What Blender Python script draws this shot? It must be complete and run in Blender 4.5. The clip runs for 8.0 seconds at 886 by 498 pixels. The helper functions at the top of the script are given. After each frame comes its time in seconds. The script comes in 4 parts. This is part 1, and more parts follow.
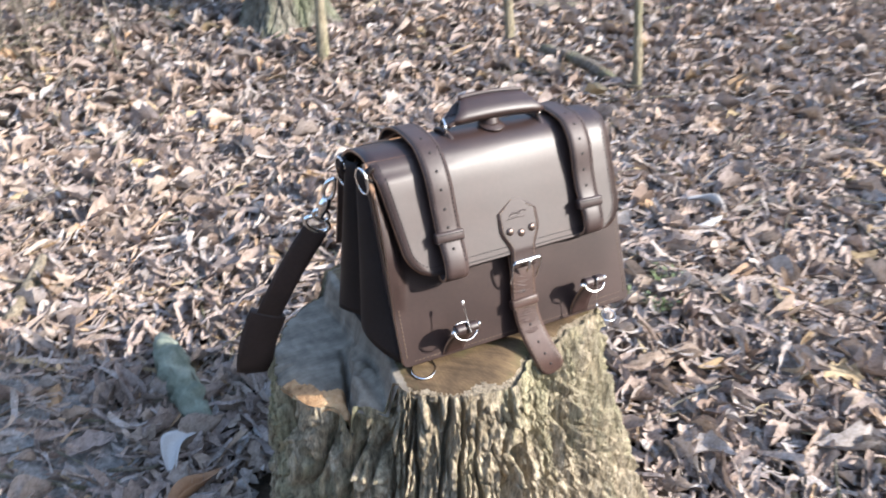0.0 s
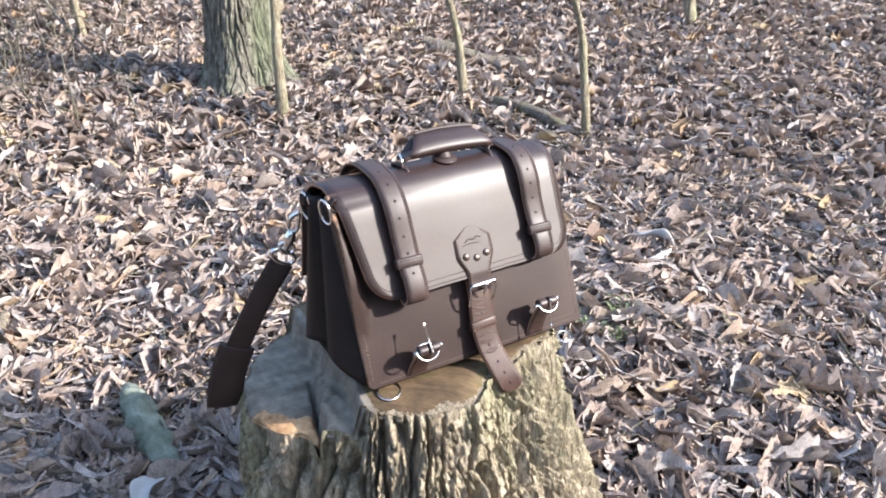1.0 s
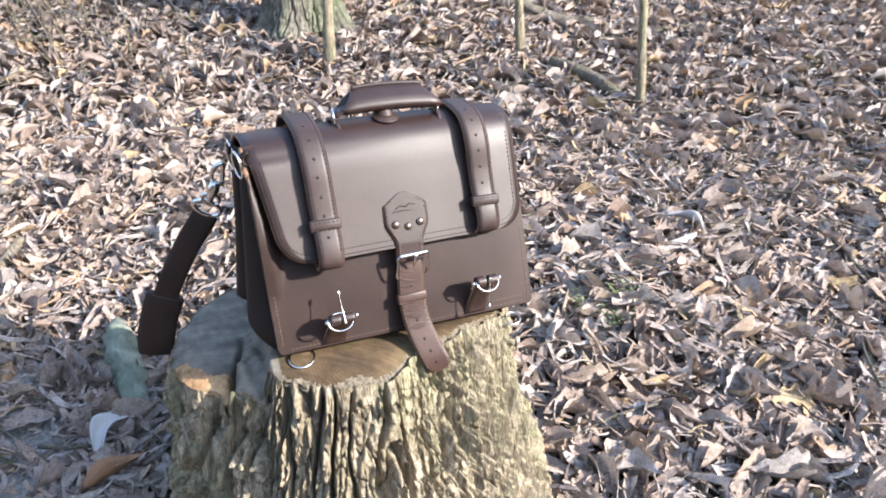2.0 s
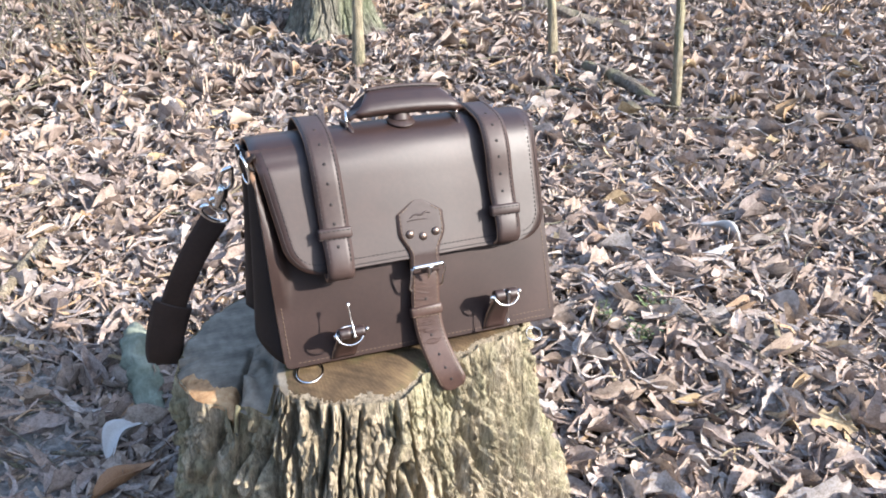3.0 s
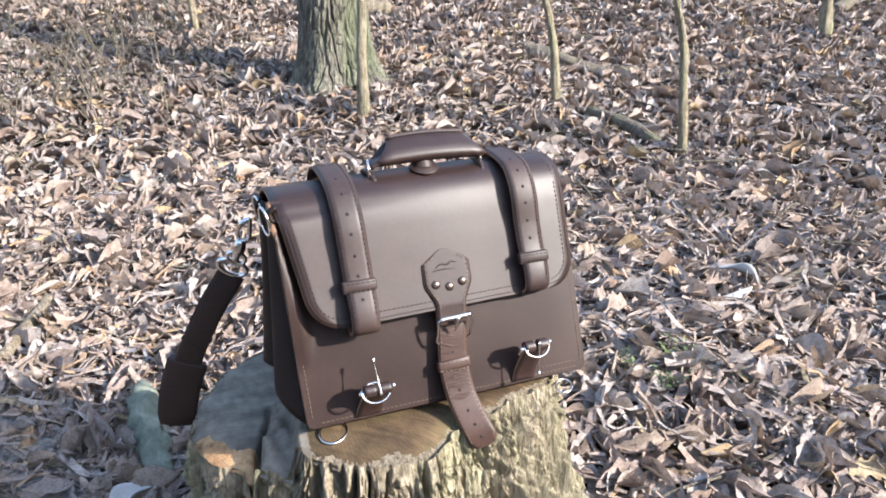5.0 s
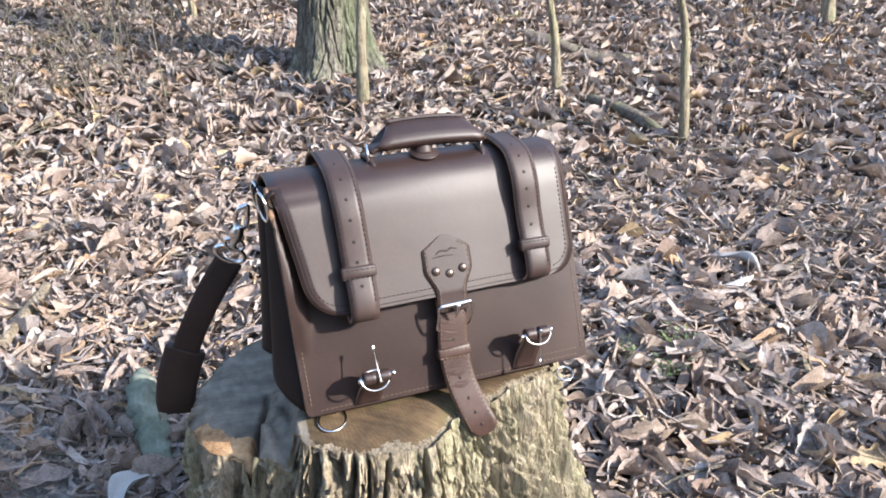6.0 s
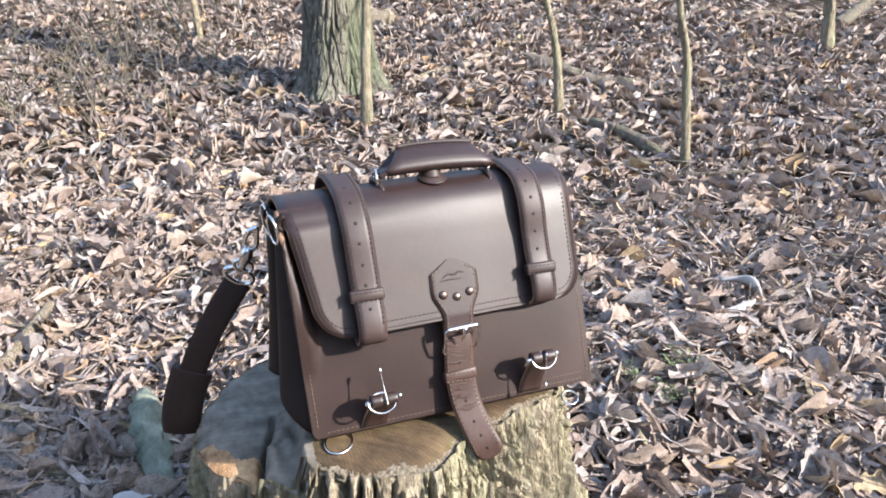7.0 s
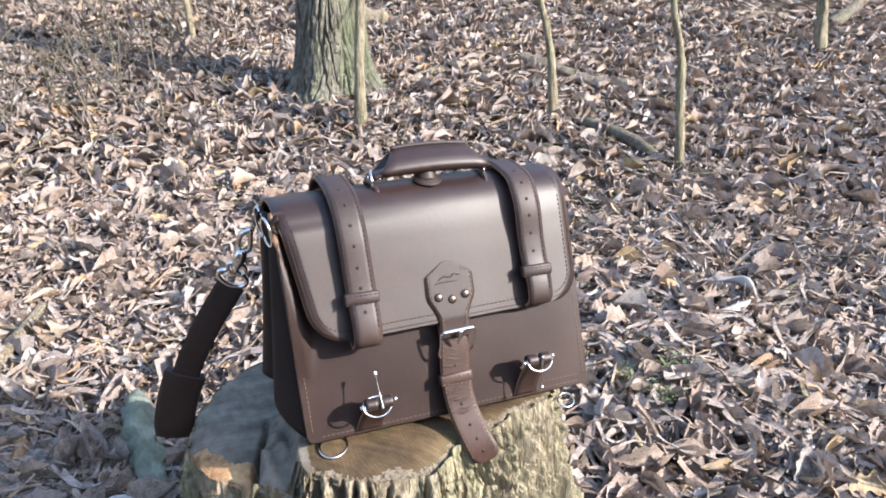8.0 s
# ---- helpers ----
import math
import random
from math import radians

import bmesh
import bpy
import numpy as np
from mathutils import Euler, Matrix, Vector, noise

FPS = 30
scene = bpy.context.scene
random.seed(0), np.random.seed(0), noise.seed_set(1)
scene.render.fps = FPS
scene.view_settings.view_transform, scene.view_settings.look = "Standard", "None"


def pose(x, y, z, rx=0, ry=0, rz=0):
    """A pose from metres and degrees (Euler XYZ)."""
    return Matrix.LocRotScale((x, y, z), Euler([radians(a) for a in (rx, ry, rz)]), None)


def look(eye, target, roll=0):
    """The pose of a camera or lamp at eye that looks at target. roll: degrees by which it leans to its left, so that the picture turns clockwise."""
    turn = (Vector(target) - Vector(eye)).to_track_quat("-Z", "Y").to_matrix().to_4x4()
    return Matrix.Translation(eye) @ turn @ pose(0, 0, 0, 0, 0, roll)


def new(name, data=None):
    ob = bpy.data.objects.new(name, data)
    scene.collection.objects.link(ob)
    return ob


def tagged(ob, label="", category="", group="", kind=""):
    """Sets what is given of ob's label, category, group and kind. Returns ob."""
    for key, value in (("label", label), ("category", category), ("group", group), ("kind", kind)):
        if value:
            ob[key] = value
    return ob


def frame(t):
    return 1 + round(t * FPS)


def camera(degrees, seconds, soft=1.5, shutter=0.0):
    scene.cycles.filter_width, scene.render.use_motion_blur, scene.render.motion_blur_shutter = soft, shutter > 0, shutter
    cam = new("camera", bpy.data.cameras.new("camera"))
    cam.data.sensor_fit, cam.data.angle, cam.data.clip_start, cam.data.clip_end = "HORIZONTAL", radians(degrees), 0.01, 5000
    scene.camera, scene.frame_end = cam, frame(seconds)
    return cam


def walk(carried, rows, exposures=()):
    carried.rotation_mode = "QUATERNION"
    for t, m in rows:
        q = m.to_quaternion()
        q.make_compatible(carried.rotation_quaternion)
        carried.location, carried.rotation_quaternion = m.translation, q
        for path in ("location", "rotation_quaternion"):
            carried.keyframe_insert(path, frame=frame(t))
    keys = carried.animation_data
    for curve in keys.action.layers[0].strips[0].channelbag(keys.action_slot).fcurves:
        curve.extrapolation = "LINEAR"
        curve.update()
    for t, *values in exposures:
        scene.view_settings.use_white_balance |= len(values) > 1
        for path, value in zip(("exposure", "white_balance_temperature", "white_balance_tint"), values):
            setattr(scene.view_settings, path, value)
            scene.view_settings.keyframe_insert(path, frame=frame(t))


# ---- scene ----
cam = camera(61.0, 8.0, soft=1.8, shutter=0.5)
PATH = [
    (0, (-0.582, -0.819, 0.597), (0.284, 0.779, -0.236), -1.1),
    (0.5, (-0.661, -0.874, 0.598), (0.359, 0.686, -0.126), -1.2),
    (1, (-0.616, -0.889, 0.58), (0.366, 0.709, -0.116), -2.1),
    (1.5, (-0.472, -0.908, 0.574), (0.394, 0.726, -0.188), -0.9),
    (1.7, (-0.425, -0.928, 0.57), (0.397, 0.716, -0.217), -0.1),
    (2.8, (-0.331, -0.9, 0.549), (0.338, 0.808, -0.249), -0.4),
    (3, (-0.333, -0.885, 0.549), (0.352, 0.821, -0.237), 0.1),
    (3.5, (-0.336, -0.863, 0.542), (0.335, 0.827, -0.291), -0.2),
    (4, (-0.337, -0.847, 0.545), (0.389, 0.859, -0.205), -0.8),
    (4.5, (-0.348, -0.844, 0.544), (0.383, 0.906, -0.089), -1.1),
    (4.7, (-0.353, -0.842, 0.54), (0.359, 0.909, -0.114), -1.3),
    (5.8, (-0.347, -0.826, 0.535), (0.343, 0.922, -0.147), -0.6),
    (6, (-0.349, -0.828, 0.53), (0.351, 0.912, -0.165), -1.0),
    (6.5, (-0.357, -0.831, 0.535), (0.36, 0.916, -0.123), -0.5),
    (7, (-0.361, -0.831, 0.538), (0.347, 0.925, -0.107), -0.5),
    (7.5, (-0.36, -0.825, 0.536), (0.362, 0.922, -0.116), -0.5),
    (8, (-0.36, -0.823, 0.539), (0.363, 0.926, -0.107), -0.4),
]
EXPOSURES = ((0, 2.34), (0.5, 2.36), (1.5, 2.44), (3.5, 2.38), (4.5, 2.32), (6.0, 2.28), (8.0, 2.26))
walk(cam, [(t, look(eye, target, roll)) for t, eye, target, roll in PATH],
     exposures=EXPOSURES)

# ---- light ----
world = bpy.data.worlds.new("sky")
scene.world = world
world.use_nodes = True
wn = world.node_tree.nodes
sky = wn.new("ShaderNodeTexSky")
sky.sky_type = "NISHITA"
sky.sun_disc = False
SHADOW = Vector((-0.70, 0.71, 0)).normalized()     # the way that shadows fall on the ground
ELEV = radians(27)
sky.sun_elevation = ELEV
sky.sun_rotation = math.atan2(-SHADOW.x, -SHADOW.y)
wn["Background"].inputs["Strength"].default_value = 0.15
world.node_tree.links.new(sky.outputs[0], wn["Background"].inputs["Color"])
sun_data = bpy.data.lights.new("sun", "SUN")
sun_data.energy = 2.55
sun_data.angle = radians(0.6)
sun_data.color = (1.0, 0.95, 0.90)
sun = new("sun", sun_data)
sun.matrix_world = look((-SHADOW.x * 20, -SHADOW.y * 20, 20 * math.tan(ELEV)), (0, 0, 0))


# ---- materials ----
def mat(name, rough=0.6, metal=0.0, spec=0.5):
    m = bpy.data.materials.new(name)
    m.use_nodes = True
    b = m.node_tree.nodes["Principled BSDF"]
    b.inputs["Roughness"].default_value = rough
    b.inputs["Metallic"].default_value = metal
    b.inputs["Specular IOR Level"].default_value = spec
    return m, m.node_tree.nodes, m.node_tree.links, b


def ramp(nodes, links, fac, stops):
    r = nodes.new("ShaderNodeValToRGB")
    while len(r.color_ramp.elements) < len(stops):
        r.color_ramp.elements.new(0.5)
    for e, (p, c) in zip(r.color_ramp.elements, stops):
        e.position, e.color = p, (*c, 1)
    links.new(fac, r.inputs[0])
    return r.outputs[0]


def tex_noise(nodes, links, scale, detail=4, rough=0.6, vec=None):
    n = nodes.new("ShaderNodeTexNoise")
    n.inputs["Scale"].default_value, n.inputs["Detail"].default_value, n.inputs["Roughness"].default_value = scale, detail, rough
    if vec is not None:
        links.new(vec, n.inputs["Vector"])
    return n.outputs["Fac"]


def mapped(nodes, links, scale, kind="Object"):
    c, m = nodes.new("ShaderNodeTexCoord"), nodes.new("ShaderNodeMapping")
    m.inputs["Scale"].default_value = scale
    links.new(c.outputs[kind], m.inputs["Vector"])
    return m.outputs[0]


def mix(nodes, links, fac, a, b, kind="MIX"):
    m = nodes.new("ShaderNodeMix")
    m.data_type, m.blend_type = "RGBA", kind
    for value, slot in ((fac, 0), (a, 6), (b, 7)):
        if isinstance(value, (int, float)):
            m.inputs[slot].default_value = value
        elif isinstance(value, tuple):
            m.inputs[slot].default_value = (*value, 1)
        else:
            links.new(value, m.inputs[slot])
    return m.outputs[2]


def bump(nodes, links, bsdf, height, strength, distance=0.002, under=None):
    b = nodes.new("ShaderNodeBump")
    b.inputs["Strength"].default_value, b.inputs["Distance"].default_value = strength, distance
    links.new(height, b.inputs["Height"])
    if under is not None:
        links.new(under, b.inputs["Normal"])
    links.new(b.outputs[0], bsdf.inputs["Normal"])
    return b.outputs[0]


def leather(name, dark, mid, light, rough, spec=0.5):
    m, n, l, b = mat(name, rough, 0, spec)
    v = mapped(n, l, (1, 1, 1))
    big = tex_noise(n, l, 9, 5, 0.6, v)
    fine = tex_noise(n, l, 170, 3, 0.6, v)
    col = ramp(n, l, big, ((0.3, dark), (0.5, mid), (0.72, light)))
    col = mix(n, l, 0.25, col, ramp(n, l, fine, ((0.35, dark), (0.7, light))), "MIX")
    l.new(col, b.inputs["Base Color"])
    r = n.new("ShaderNodeMapRange")
    r.inputs[3].default_value, r.inputs[4].default_value = rough - 0.07, rough + 0.09
    l.new(big, r.inputs[0])
    l.new(r.outputs[0], b.inputs["Roughness"])
    under = bump(n, l, b, fine, 0.12, 0.0006)
    scuff = tex_noise(n, l, 28, 4, 0.6, v)
    bump(n, l, b, scuff, 0.07, 0.002, under)
    return m


M_LEATHER = leather("oiled_brown_leather", (0.0150, 0.0072, 0.0056), (0.0230, 0.0112, 0.0086), (0.036, 0.0178, 0.0138), 0.465, 0.49)
M_STRAP = leather("worn_strap_leather", (0.022, 0.0128, 0.0112), (0.034, 0.0208, 0.0182), (0.054, 0.034, 0.029), 0.50, 0.36)
M_TONGUE = leather("creased_tongue_leather", (0.030, 0.0150, 0.0110), (0.048, 0.0250, 0.0185), (0.075, 0.041, 0.031), 0.48, 0.40)
# gusset leather is coloured near-black to carry the shade of the case's sides
M_GUSSET_SHADE = leather("shade_toned_gusset_leather", (0.007, 0.005, 0.005), (0.012, 0.008, 0.007), (0.020, 0.014, 0.012), 0.62, 0.2)
M_EDGE = leather("raw_leather_edge", (0.17, 0.09, 0.05), (0.26, 0.15, 0.09), (0.34, 0.21, 0.13), 0.75, 0.3)
M_WEB = leather("brown_webbing", (0.020, 0.012, 0.009), (0.030, 0.019, 0.015), (0.045, 0.028, 0.022), 0.7, 0.3)

M_THREAD, n_, l_, b_ = mat("tan_thread", 0.7)
l_.new(ramp(n_, l_, tex_noise(n_, l_, 300), ((0.3, (0.058, 0.036, 0.023)), (0.7, (0.115, 0.076, 0.048)))), b_.inputs["Base Color"])
M_DARK, n_, l_, b_ = mat("dark_thread_and_holes", 0.8)
b_.inputs["Base Color"].default_value = (0.012, 0.008, 0.007, 1)
M_METAL, n_, l_, b_ = mat("nickel_hardware", 0.2, 1.0)
l_.new(ramp(n_, l_, tex_noise(n_, l_, 90), ((0.3, (0.62, 0.60, 0.57)), (0.7, (0.82, 0.80, 0.77)))), b_.inputs["Base Color"])
M_RIVET, n_, l_, b_ = mat("dull_copper_rivet", 0.38, 0.9)
l_.new(ramp(n_, l_, tex_noise(n_, l_, 220), ((0.3, (0.10, 0.07, 0.055)), (0.7, (0.20, 0.15, 0.125)))), b_.inputs["Base Color"])


def bark_material(name, stops, moss, scale):
    m, n, l, b = mat(name, 0.9, 0, 0.2)
    v = mapped(n, l, (scale, scale, scale * 0.3))
    a = tex_noise(n, l, 5, 8, 0.65, v)
    c = tex_noise(n, l, 46, 4, 0.7, v)
    wide = tex_noise(n, l, 0.9, 5, 0.6, v)
    col = ramp(n, l, a, stops)
    col = mix(n, l, 0.5, col, ramp(n, l, c, ((0.32, (0.22, 0.22, 0.22)), (0.68, (1.15, 1.12, 1.08)))), "MULTIPLY")
    f = ramp(n, l, wide, ((0.46, (0, 0, 0)), (0.66, (1, 1, 1))))
    col = mix(n, l, f, col, mix(n, l, c, tuple(x * 0.6 for x in moss), moss))
    l.new(col, b.inputs["Base Color"])
    rib = tex_noise(n, l, 15, 6, 0.7, mapped(n, l, (scale, scale, scale * 0.14)))
    col = mix(n, l, 0.75, col, ramp(n, l, rib, ((0.38, (0.42, 0.40, 0.37)), (0.56, (1.35, 1.32, 1.27)))), "MULTIPLY")
    l.new(col, b.inputs["Base Color"])
    under = bump(n, l, b, c, 0.8, 0.005)
    bump(n, l, b, rib, 1.0, 0.012, under)
    return m


M_BARK = bark_material("stump_bark", ((0.25, (0.13, 0.103, 0.072)), (0.44, (0.37, 0.31, 0.22)), (0.70, (0.62, 0.54, 0.415))), (0.41, 0.385, 0.245), 9)
M_TRUNK = bark_material("tree_bark", ((0.3, (0.085, 0.08, 0.068)), (0.5, (0.18, 0.17, 0.14)), (0.75, (0.30, 0.285, 0.235))), (0.155, 0.175, 0.11), 5)
M_SAPLING = bark_material("sapling_bark", ((0.3, (0.20, 0.17, 0.12)), (0.5, (0.32, 0.28, 0.20)), (0.75, (0.44, 0.40, 0.30))), (0.30, 0.30, 0.19), 9)
M_DEADWOOD = bark_material("dead_branch_wood", ((0.3, (0.12, 0.10, 0.085)), (0.5, (0.22, 0.19, 0.16)), (0.75, (0.36, 0.32, 0.27))), (0.2, 0.2, 0.13), 12)
M_PALEWOOD = bark_material("pale_split_wood", ((0.3, (0.22, 0.18, 0.13)), (0.5, (0.33, 0.28, 0.21)), (0.75, (0.45, 0.39, 0.30))), (0.33, 0.28, 0.20), 12)
M_MOSSLOG, n_, l_, b_ = mat("algae_covered_wood", 0.85, 0, 0.25)
c_ = ramp(n_, l_, tex_noise(n_, l_, 16, 7, 0.65, mapped(n_, l_, (1, 1, 1))), ((0.3, (0.10, 0.115, 0.085)), (0.5, (0.17, 0.19, 0.145)), (0.7, (0.27, 0.285, 0.225))))
l_.new(mix(n_, l_, 0.5, c_, ramp(n_, l_, tex_noise(n_, l_, 120, 4, 0.7, mapped(n_, l_, (1, 0.3, 1))), ((0.35, (0.55, 0.55, 0.52)), (0.62, (1.1, 1.1, 1.1)))), "MULTIPLY"), b_.inputs["Base Color"])
bump(n_, l_, b_, tex_noise(n_, l_, 70, 6), 0.7, 0.006)

# sawn wood with growth rings about the pith and saw marks across
M_CUT, n_, l_, b_ = mat("weathered_sawn_wood", 0.85, 0, 0.25)
v_ = mapped(n_, l_, (1, 1, 0.2))
w_ = n_.new("ShaderNodeTexWave")
w_.wave_type, w_.rings_direction = "RINGS", "Z"
w_.inputs["Scale"].default_value, w_.inputs["Distortion"].default_value = 62, 12.0
w_.inputs["Detail"].default_value, w_.inputs["Detail Scale"].default_value = 3, 0.4
l_.new(v_, w_.inputs["Vector"])
turn_ = n_.new("ShaderNodeMapping")
turn_.inputs["Rotation"].default_value = (0, 0, radians(38))
l_.new(n_.new("ShaderNodeTexCoord").outputs["Object"], turn_.inputs["Vector"])
long_ = n_.new("ShaderNodeMapping")
long_.inputs["Scale"].default_value = (0.6, 8, 1)
l_.new(turn_.outputs[0], long_.inputs["Vector"])
saw_ = tex_noise(n_, l_, 12, 6, 0.75, long_.outputs[0])
wide_ = tex_noise(n_, l_, 7, 6, 0.65, v_)
c_ = ramp(n_, l_, wide_, ((0.36, (0.032, 0.022, 0.013)), (0.47, (0.080, 0.052, 0.029)), (0.58, (0.125, 0.086, 0.047)), (0.70, (0.215, 0.150, 0.085))))
c_ = mix(n_, l_, 0.22, c_, ramp(n_, l_, w_.outputs["Fac"], ((0.2, (0.45, 0.42, 0.38)), (0.8, (1, 1, 1)))), "MULTIPLY")
c_ = mix(n_, l_, 0.75, c_, ramp(n_, l_, saw_, ((0.34, (0.35, 0.32, 0.28)), (0.5, (0.85, 0.85, 0.82)), (0.66, (1.3, 1.28, 1.2)))), "MULTIPLY")
c_ = mix(n_, l_, ramp(n_, l_, tex_noise(n_, l_, 11, 4, 0.6, v_), ((0.52, (0, 0, 0)), (0.66, (0.55, 0.55, 0.55)))), c_, (0.085, 0.085, 0.035))
l_.new(c_, b_.inputs["Base Color"])
u_ = bump(n_, l_, b_, saw_, 0.6, 0.003)
bump(n_, l_, b_, w_.outputs["Fac"], 0.1, 0.001, u_)
M_GREYCUT, n_, l_, b_ = mat("grey_weathered_cut", 0.9, 0, 0.2)
v_ = mapped(n_, l_, (5, 15, 5))
c_ = ramp(n_, l_, tex_noise(n_, l_, 2.2, 6, 0.7, v_), ((0.3, (0.115, 0.098, 0.078)), (0.5, (0.185, 0.158, 0.125)), (0.72, (0.28, 0.243, 0.195))))
c_ = mix(n_, l_, 0.6, c_, ramp(n_, l_, tex_noise(n_, l_, 11, 5), ((0.35, (0.5, 0.5, 0.5)), (0.62, (1, 1, 1)))), "MULTIPLY")
l_.new(c_, b_.inputs["Base Color"])
bump(n_, l_, b_, tex_noise(n_, l_, 6, 6, 0.7, v_), 0.6, 0.003)
M_ROT, n_, l_, b_ = mat("orange_torn_wood", 0.9, 0, 0.2)
l_.new(ramp(n_, l_, tex_noise(n_, l_, 40, 6, 0.7, mapped(n_, l_, (1, 1, 0.3))), ((0.3, (0.16, 0.085, 0.04)), (0.5, (0.38, 0.22, 0.11)), (0.7, (0.52, 0.36, 0.2)))), b_.inputs["Base Color"])
bump(n_, l_, b_, tex_noise(n_, l_, 60, 5), 0.8, 0.004)

M_SOIL, n_, l_, b_ = mat("leaf_mould", 0.95, 0, 0.1)
c_ = ramp(n_, l_, tex_noise(n_, l_, 3, 8, 0.7, mapped(n_, l_, (1, 1, 1))), ((0.3, (0.05, 0.038, 0.03)), (0.5, (0.11, 0.085, 0.065)), (0.7, (0.20, 0.155, 0.12))))
c_ = mix(n_, l_, 0.7, c_, ramp(n_, l_, tex_noise(n_, l_, 24, 6, 0.75, mapped(n_, l_, (1, 1, 1))), ((0.35, (0.25, 0.25, 0.25)), (0.66, (1.5, 1.4, 1.3)))), "MULTIPLY")
l_.new(c_, b_.inputs["Base Color"])
bump(n_, l_, b_, tex_noise(n_, l_, 30, 8, 0.75, mapped(n_, l_, (1, 1, 1))), 1.0, 0.03)

LEAF_STOPS = ((0.0, (0.23, 0.175, 0.148)), (0.10, (0.32, 0.25, 0.212)), (0.24, (0.385, 0.312, 0.275)), (0.38, (0.31, 0.265, 0.25)), (0.50, (0.41, 0.34, 0.29)),
              (0.62, (0.35, 0.275, 0.225)), (0.74, (0.405, 0.355, 0.325)), (0.90, (0.415, 0.385, 0.37)), (0.97, (0.40, 0.27, 0.17)), (1.0, (0.42, 0.345, 0.22)))


def leaf_material(name, by_object):
    m, n, l, b = mat(name, 0.78, 0, 0.12)
    if by_object:
        pick = n.new("ShaderNodeObjectInfo").outputs["Random"]
        v = mapped(n, l, (0.07, 0.07, 0.07))
    else:
        pick = n.new("ShaderNodeNewGeometry").outputs["Random Per Island"]
        v = mapped(n, l, (1, 1, 1))
    col = ramp(n, l, pick, LEAF_STOPS)
    blotch = tex_noise(n, l, 38, 6, 0.75, v)
    speck = tex_noise(n, l, 190, 4, 0.7, v)
    col = mix(n, l, 0.85, col, ramp(n, l, blotch, ((0.36, (0.52, 0.47, 0.42)), (0.5, (0.92, 0.89, 0.86)), (0.64, (1.07, 1.06, 1.05)))), "MULTIPLY")
    col = mix(n, l, 0.5, col, ramp(n, l, speck, ((0.38, (0.45, 0.42, 0.38)), (0.6, (1.1, 1.1, 1.1)))), "MULTIPLY")
    l.new(col, b.inputs["Base Color"])
    under = bump(n, l, b, speck, 0.6, 0.002)
    bump(n, l, b, blotch, 0.7, 0.006, under)
    thin = n.new("ShaderNodeBsdfTranslucent")
    l.new(col, thin.inputs["Color"])
    both = n.new("ShaderNodeMixShader")
    both.inputs[0].default_value = 0.12
    l.new(b.outputs[0], both.inputs[1])
    l.new(thin.outputs[0], both.inputs[2])
    l.new(both.outputs[0], n["Material Output"].inputs["Surface"])
    return m


M_PATH, n_, l_, b_ = mat("grey_path_dirt", 0.95, 0, 0.15)
c_ = ramp(n_, l_, tex_noise(n_, l_, 9, 8, 0.75, mapped(n_, l_, (1, 1, 1))), ((0.3, (0.20, 0.185, 0.175)), (0.5, (0.33, 0.315, 0.30)), (0.7, (0.45, 0.43, 0.415))))
c_ = mix(n_, l_, 0.7, c_, ramp(n_, l_, tex_noise(n_, l_, 90, 4, 0.7, mapped(n_, l_, (1, 1, 1))), ((0.35, (0.35, 0.34, 0.33)), (0.65, (1.35, 1.33, 1.3)))), "MULTIPLY")
l_.new(c_, b_.inputs["Base Color"])
bump(n_, l_, b_, tex_noise(n_, l_, 70, 6, 0.75, mapped(n_, l_, (1, 1, 1))), 1.0, 0.012)
# colour of the unseen ring added to keep low sky out of reflections
M_WOODS_SCREEN, n_, l_, b_ = mat("woods_screen", 0.95, 0, 0.1)
l_.new(ramp(n_, l_, tex_noise(n_, l_, 0.6, 8, 0.7, mapped(n_, l_, (1, 1, 0.25))), ((0.35, (0.06, 0.05, 0.042)), (0.6, (0.15, 0.125, 0.105)))), b_.inputs["Base Color"])
M_LEAF = leaf_material("dry_leaves", False)
M_LEAF_ONE = leaf_material("dry_leaf", True)
M_TANLEAF, n_, l_, b_ = mat("tan_leaf", 0.7, 0, 0.3)
l_.new(ramp(n_, l_, tex_noise(n_, l_, 50, 5), ((0.3, (0.24, 0.18, 0.14)), (0.7, (0.40, 0.32, 0.26)))), b_.inputs["Base Color"])
M_PALELEAF, n_, l_, b_ = mat("pale_leaf", 0.6, 0, 0.35)
l_.new(ramp(n_, l_, tex_noise(n_, l_, 50, 5), ((0.3, (0.32, 0.30, 0.28)), (0.7, (0.46, 0.43, 0.40)))), b_.inputs["Base Color"])
M_RUSTLEAF, n_, l_, b_ = mat("rust_leaf", 0.6, 0, 0.35)
l_.new(ramp(n_, l_, tex_noise(n_, l_, 50, 5), ((0.3, (0.20, 0.10, 0.05)), (0.7, (0.38, 0.21, 0.11)))), b_.inputs["Base Color"])
M_GREEN, n_, l_, b_ = mat("green_sprig", 0.6, 0, 0.4)
l_.new(ramp(n_, l_, tex_noise(n_, l_, 60, 3), ((0.3, (0.06, 0.085, 0.03)), (0.7, (0.13, 0.165, 0.065)))), b_.inputs["Base Color"])


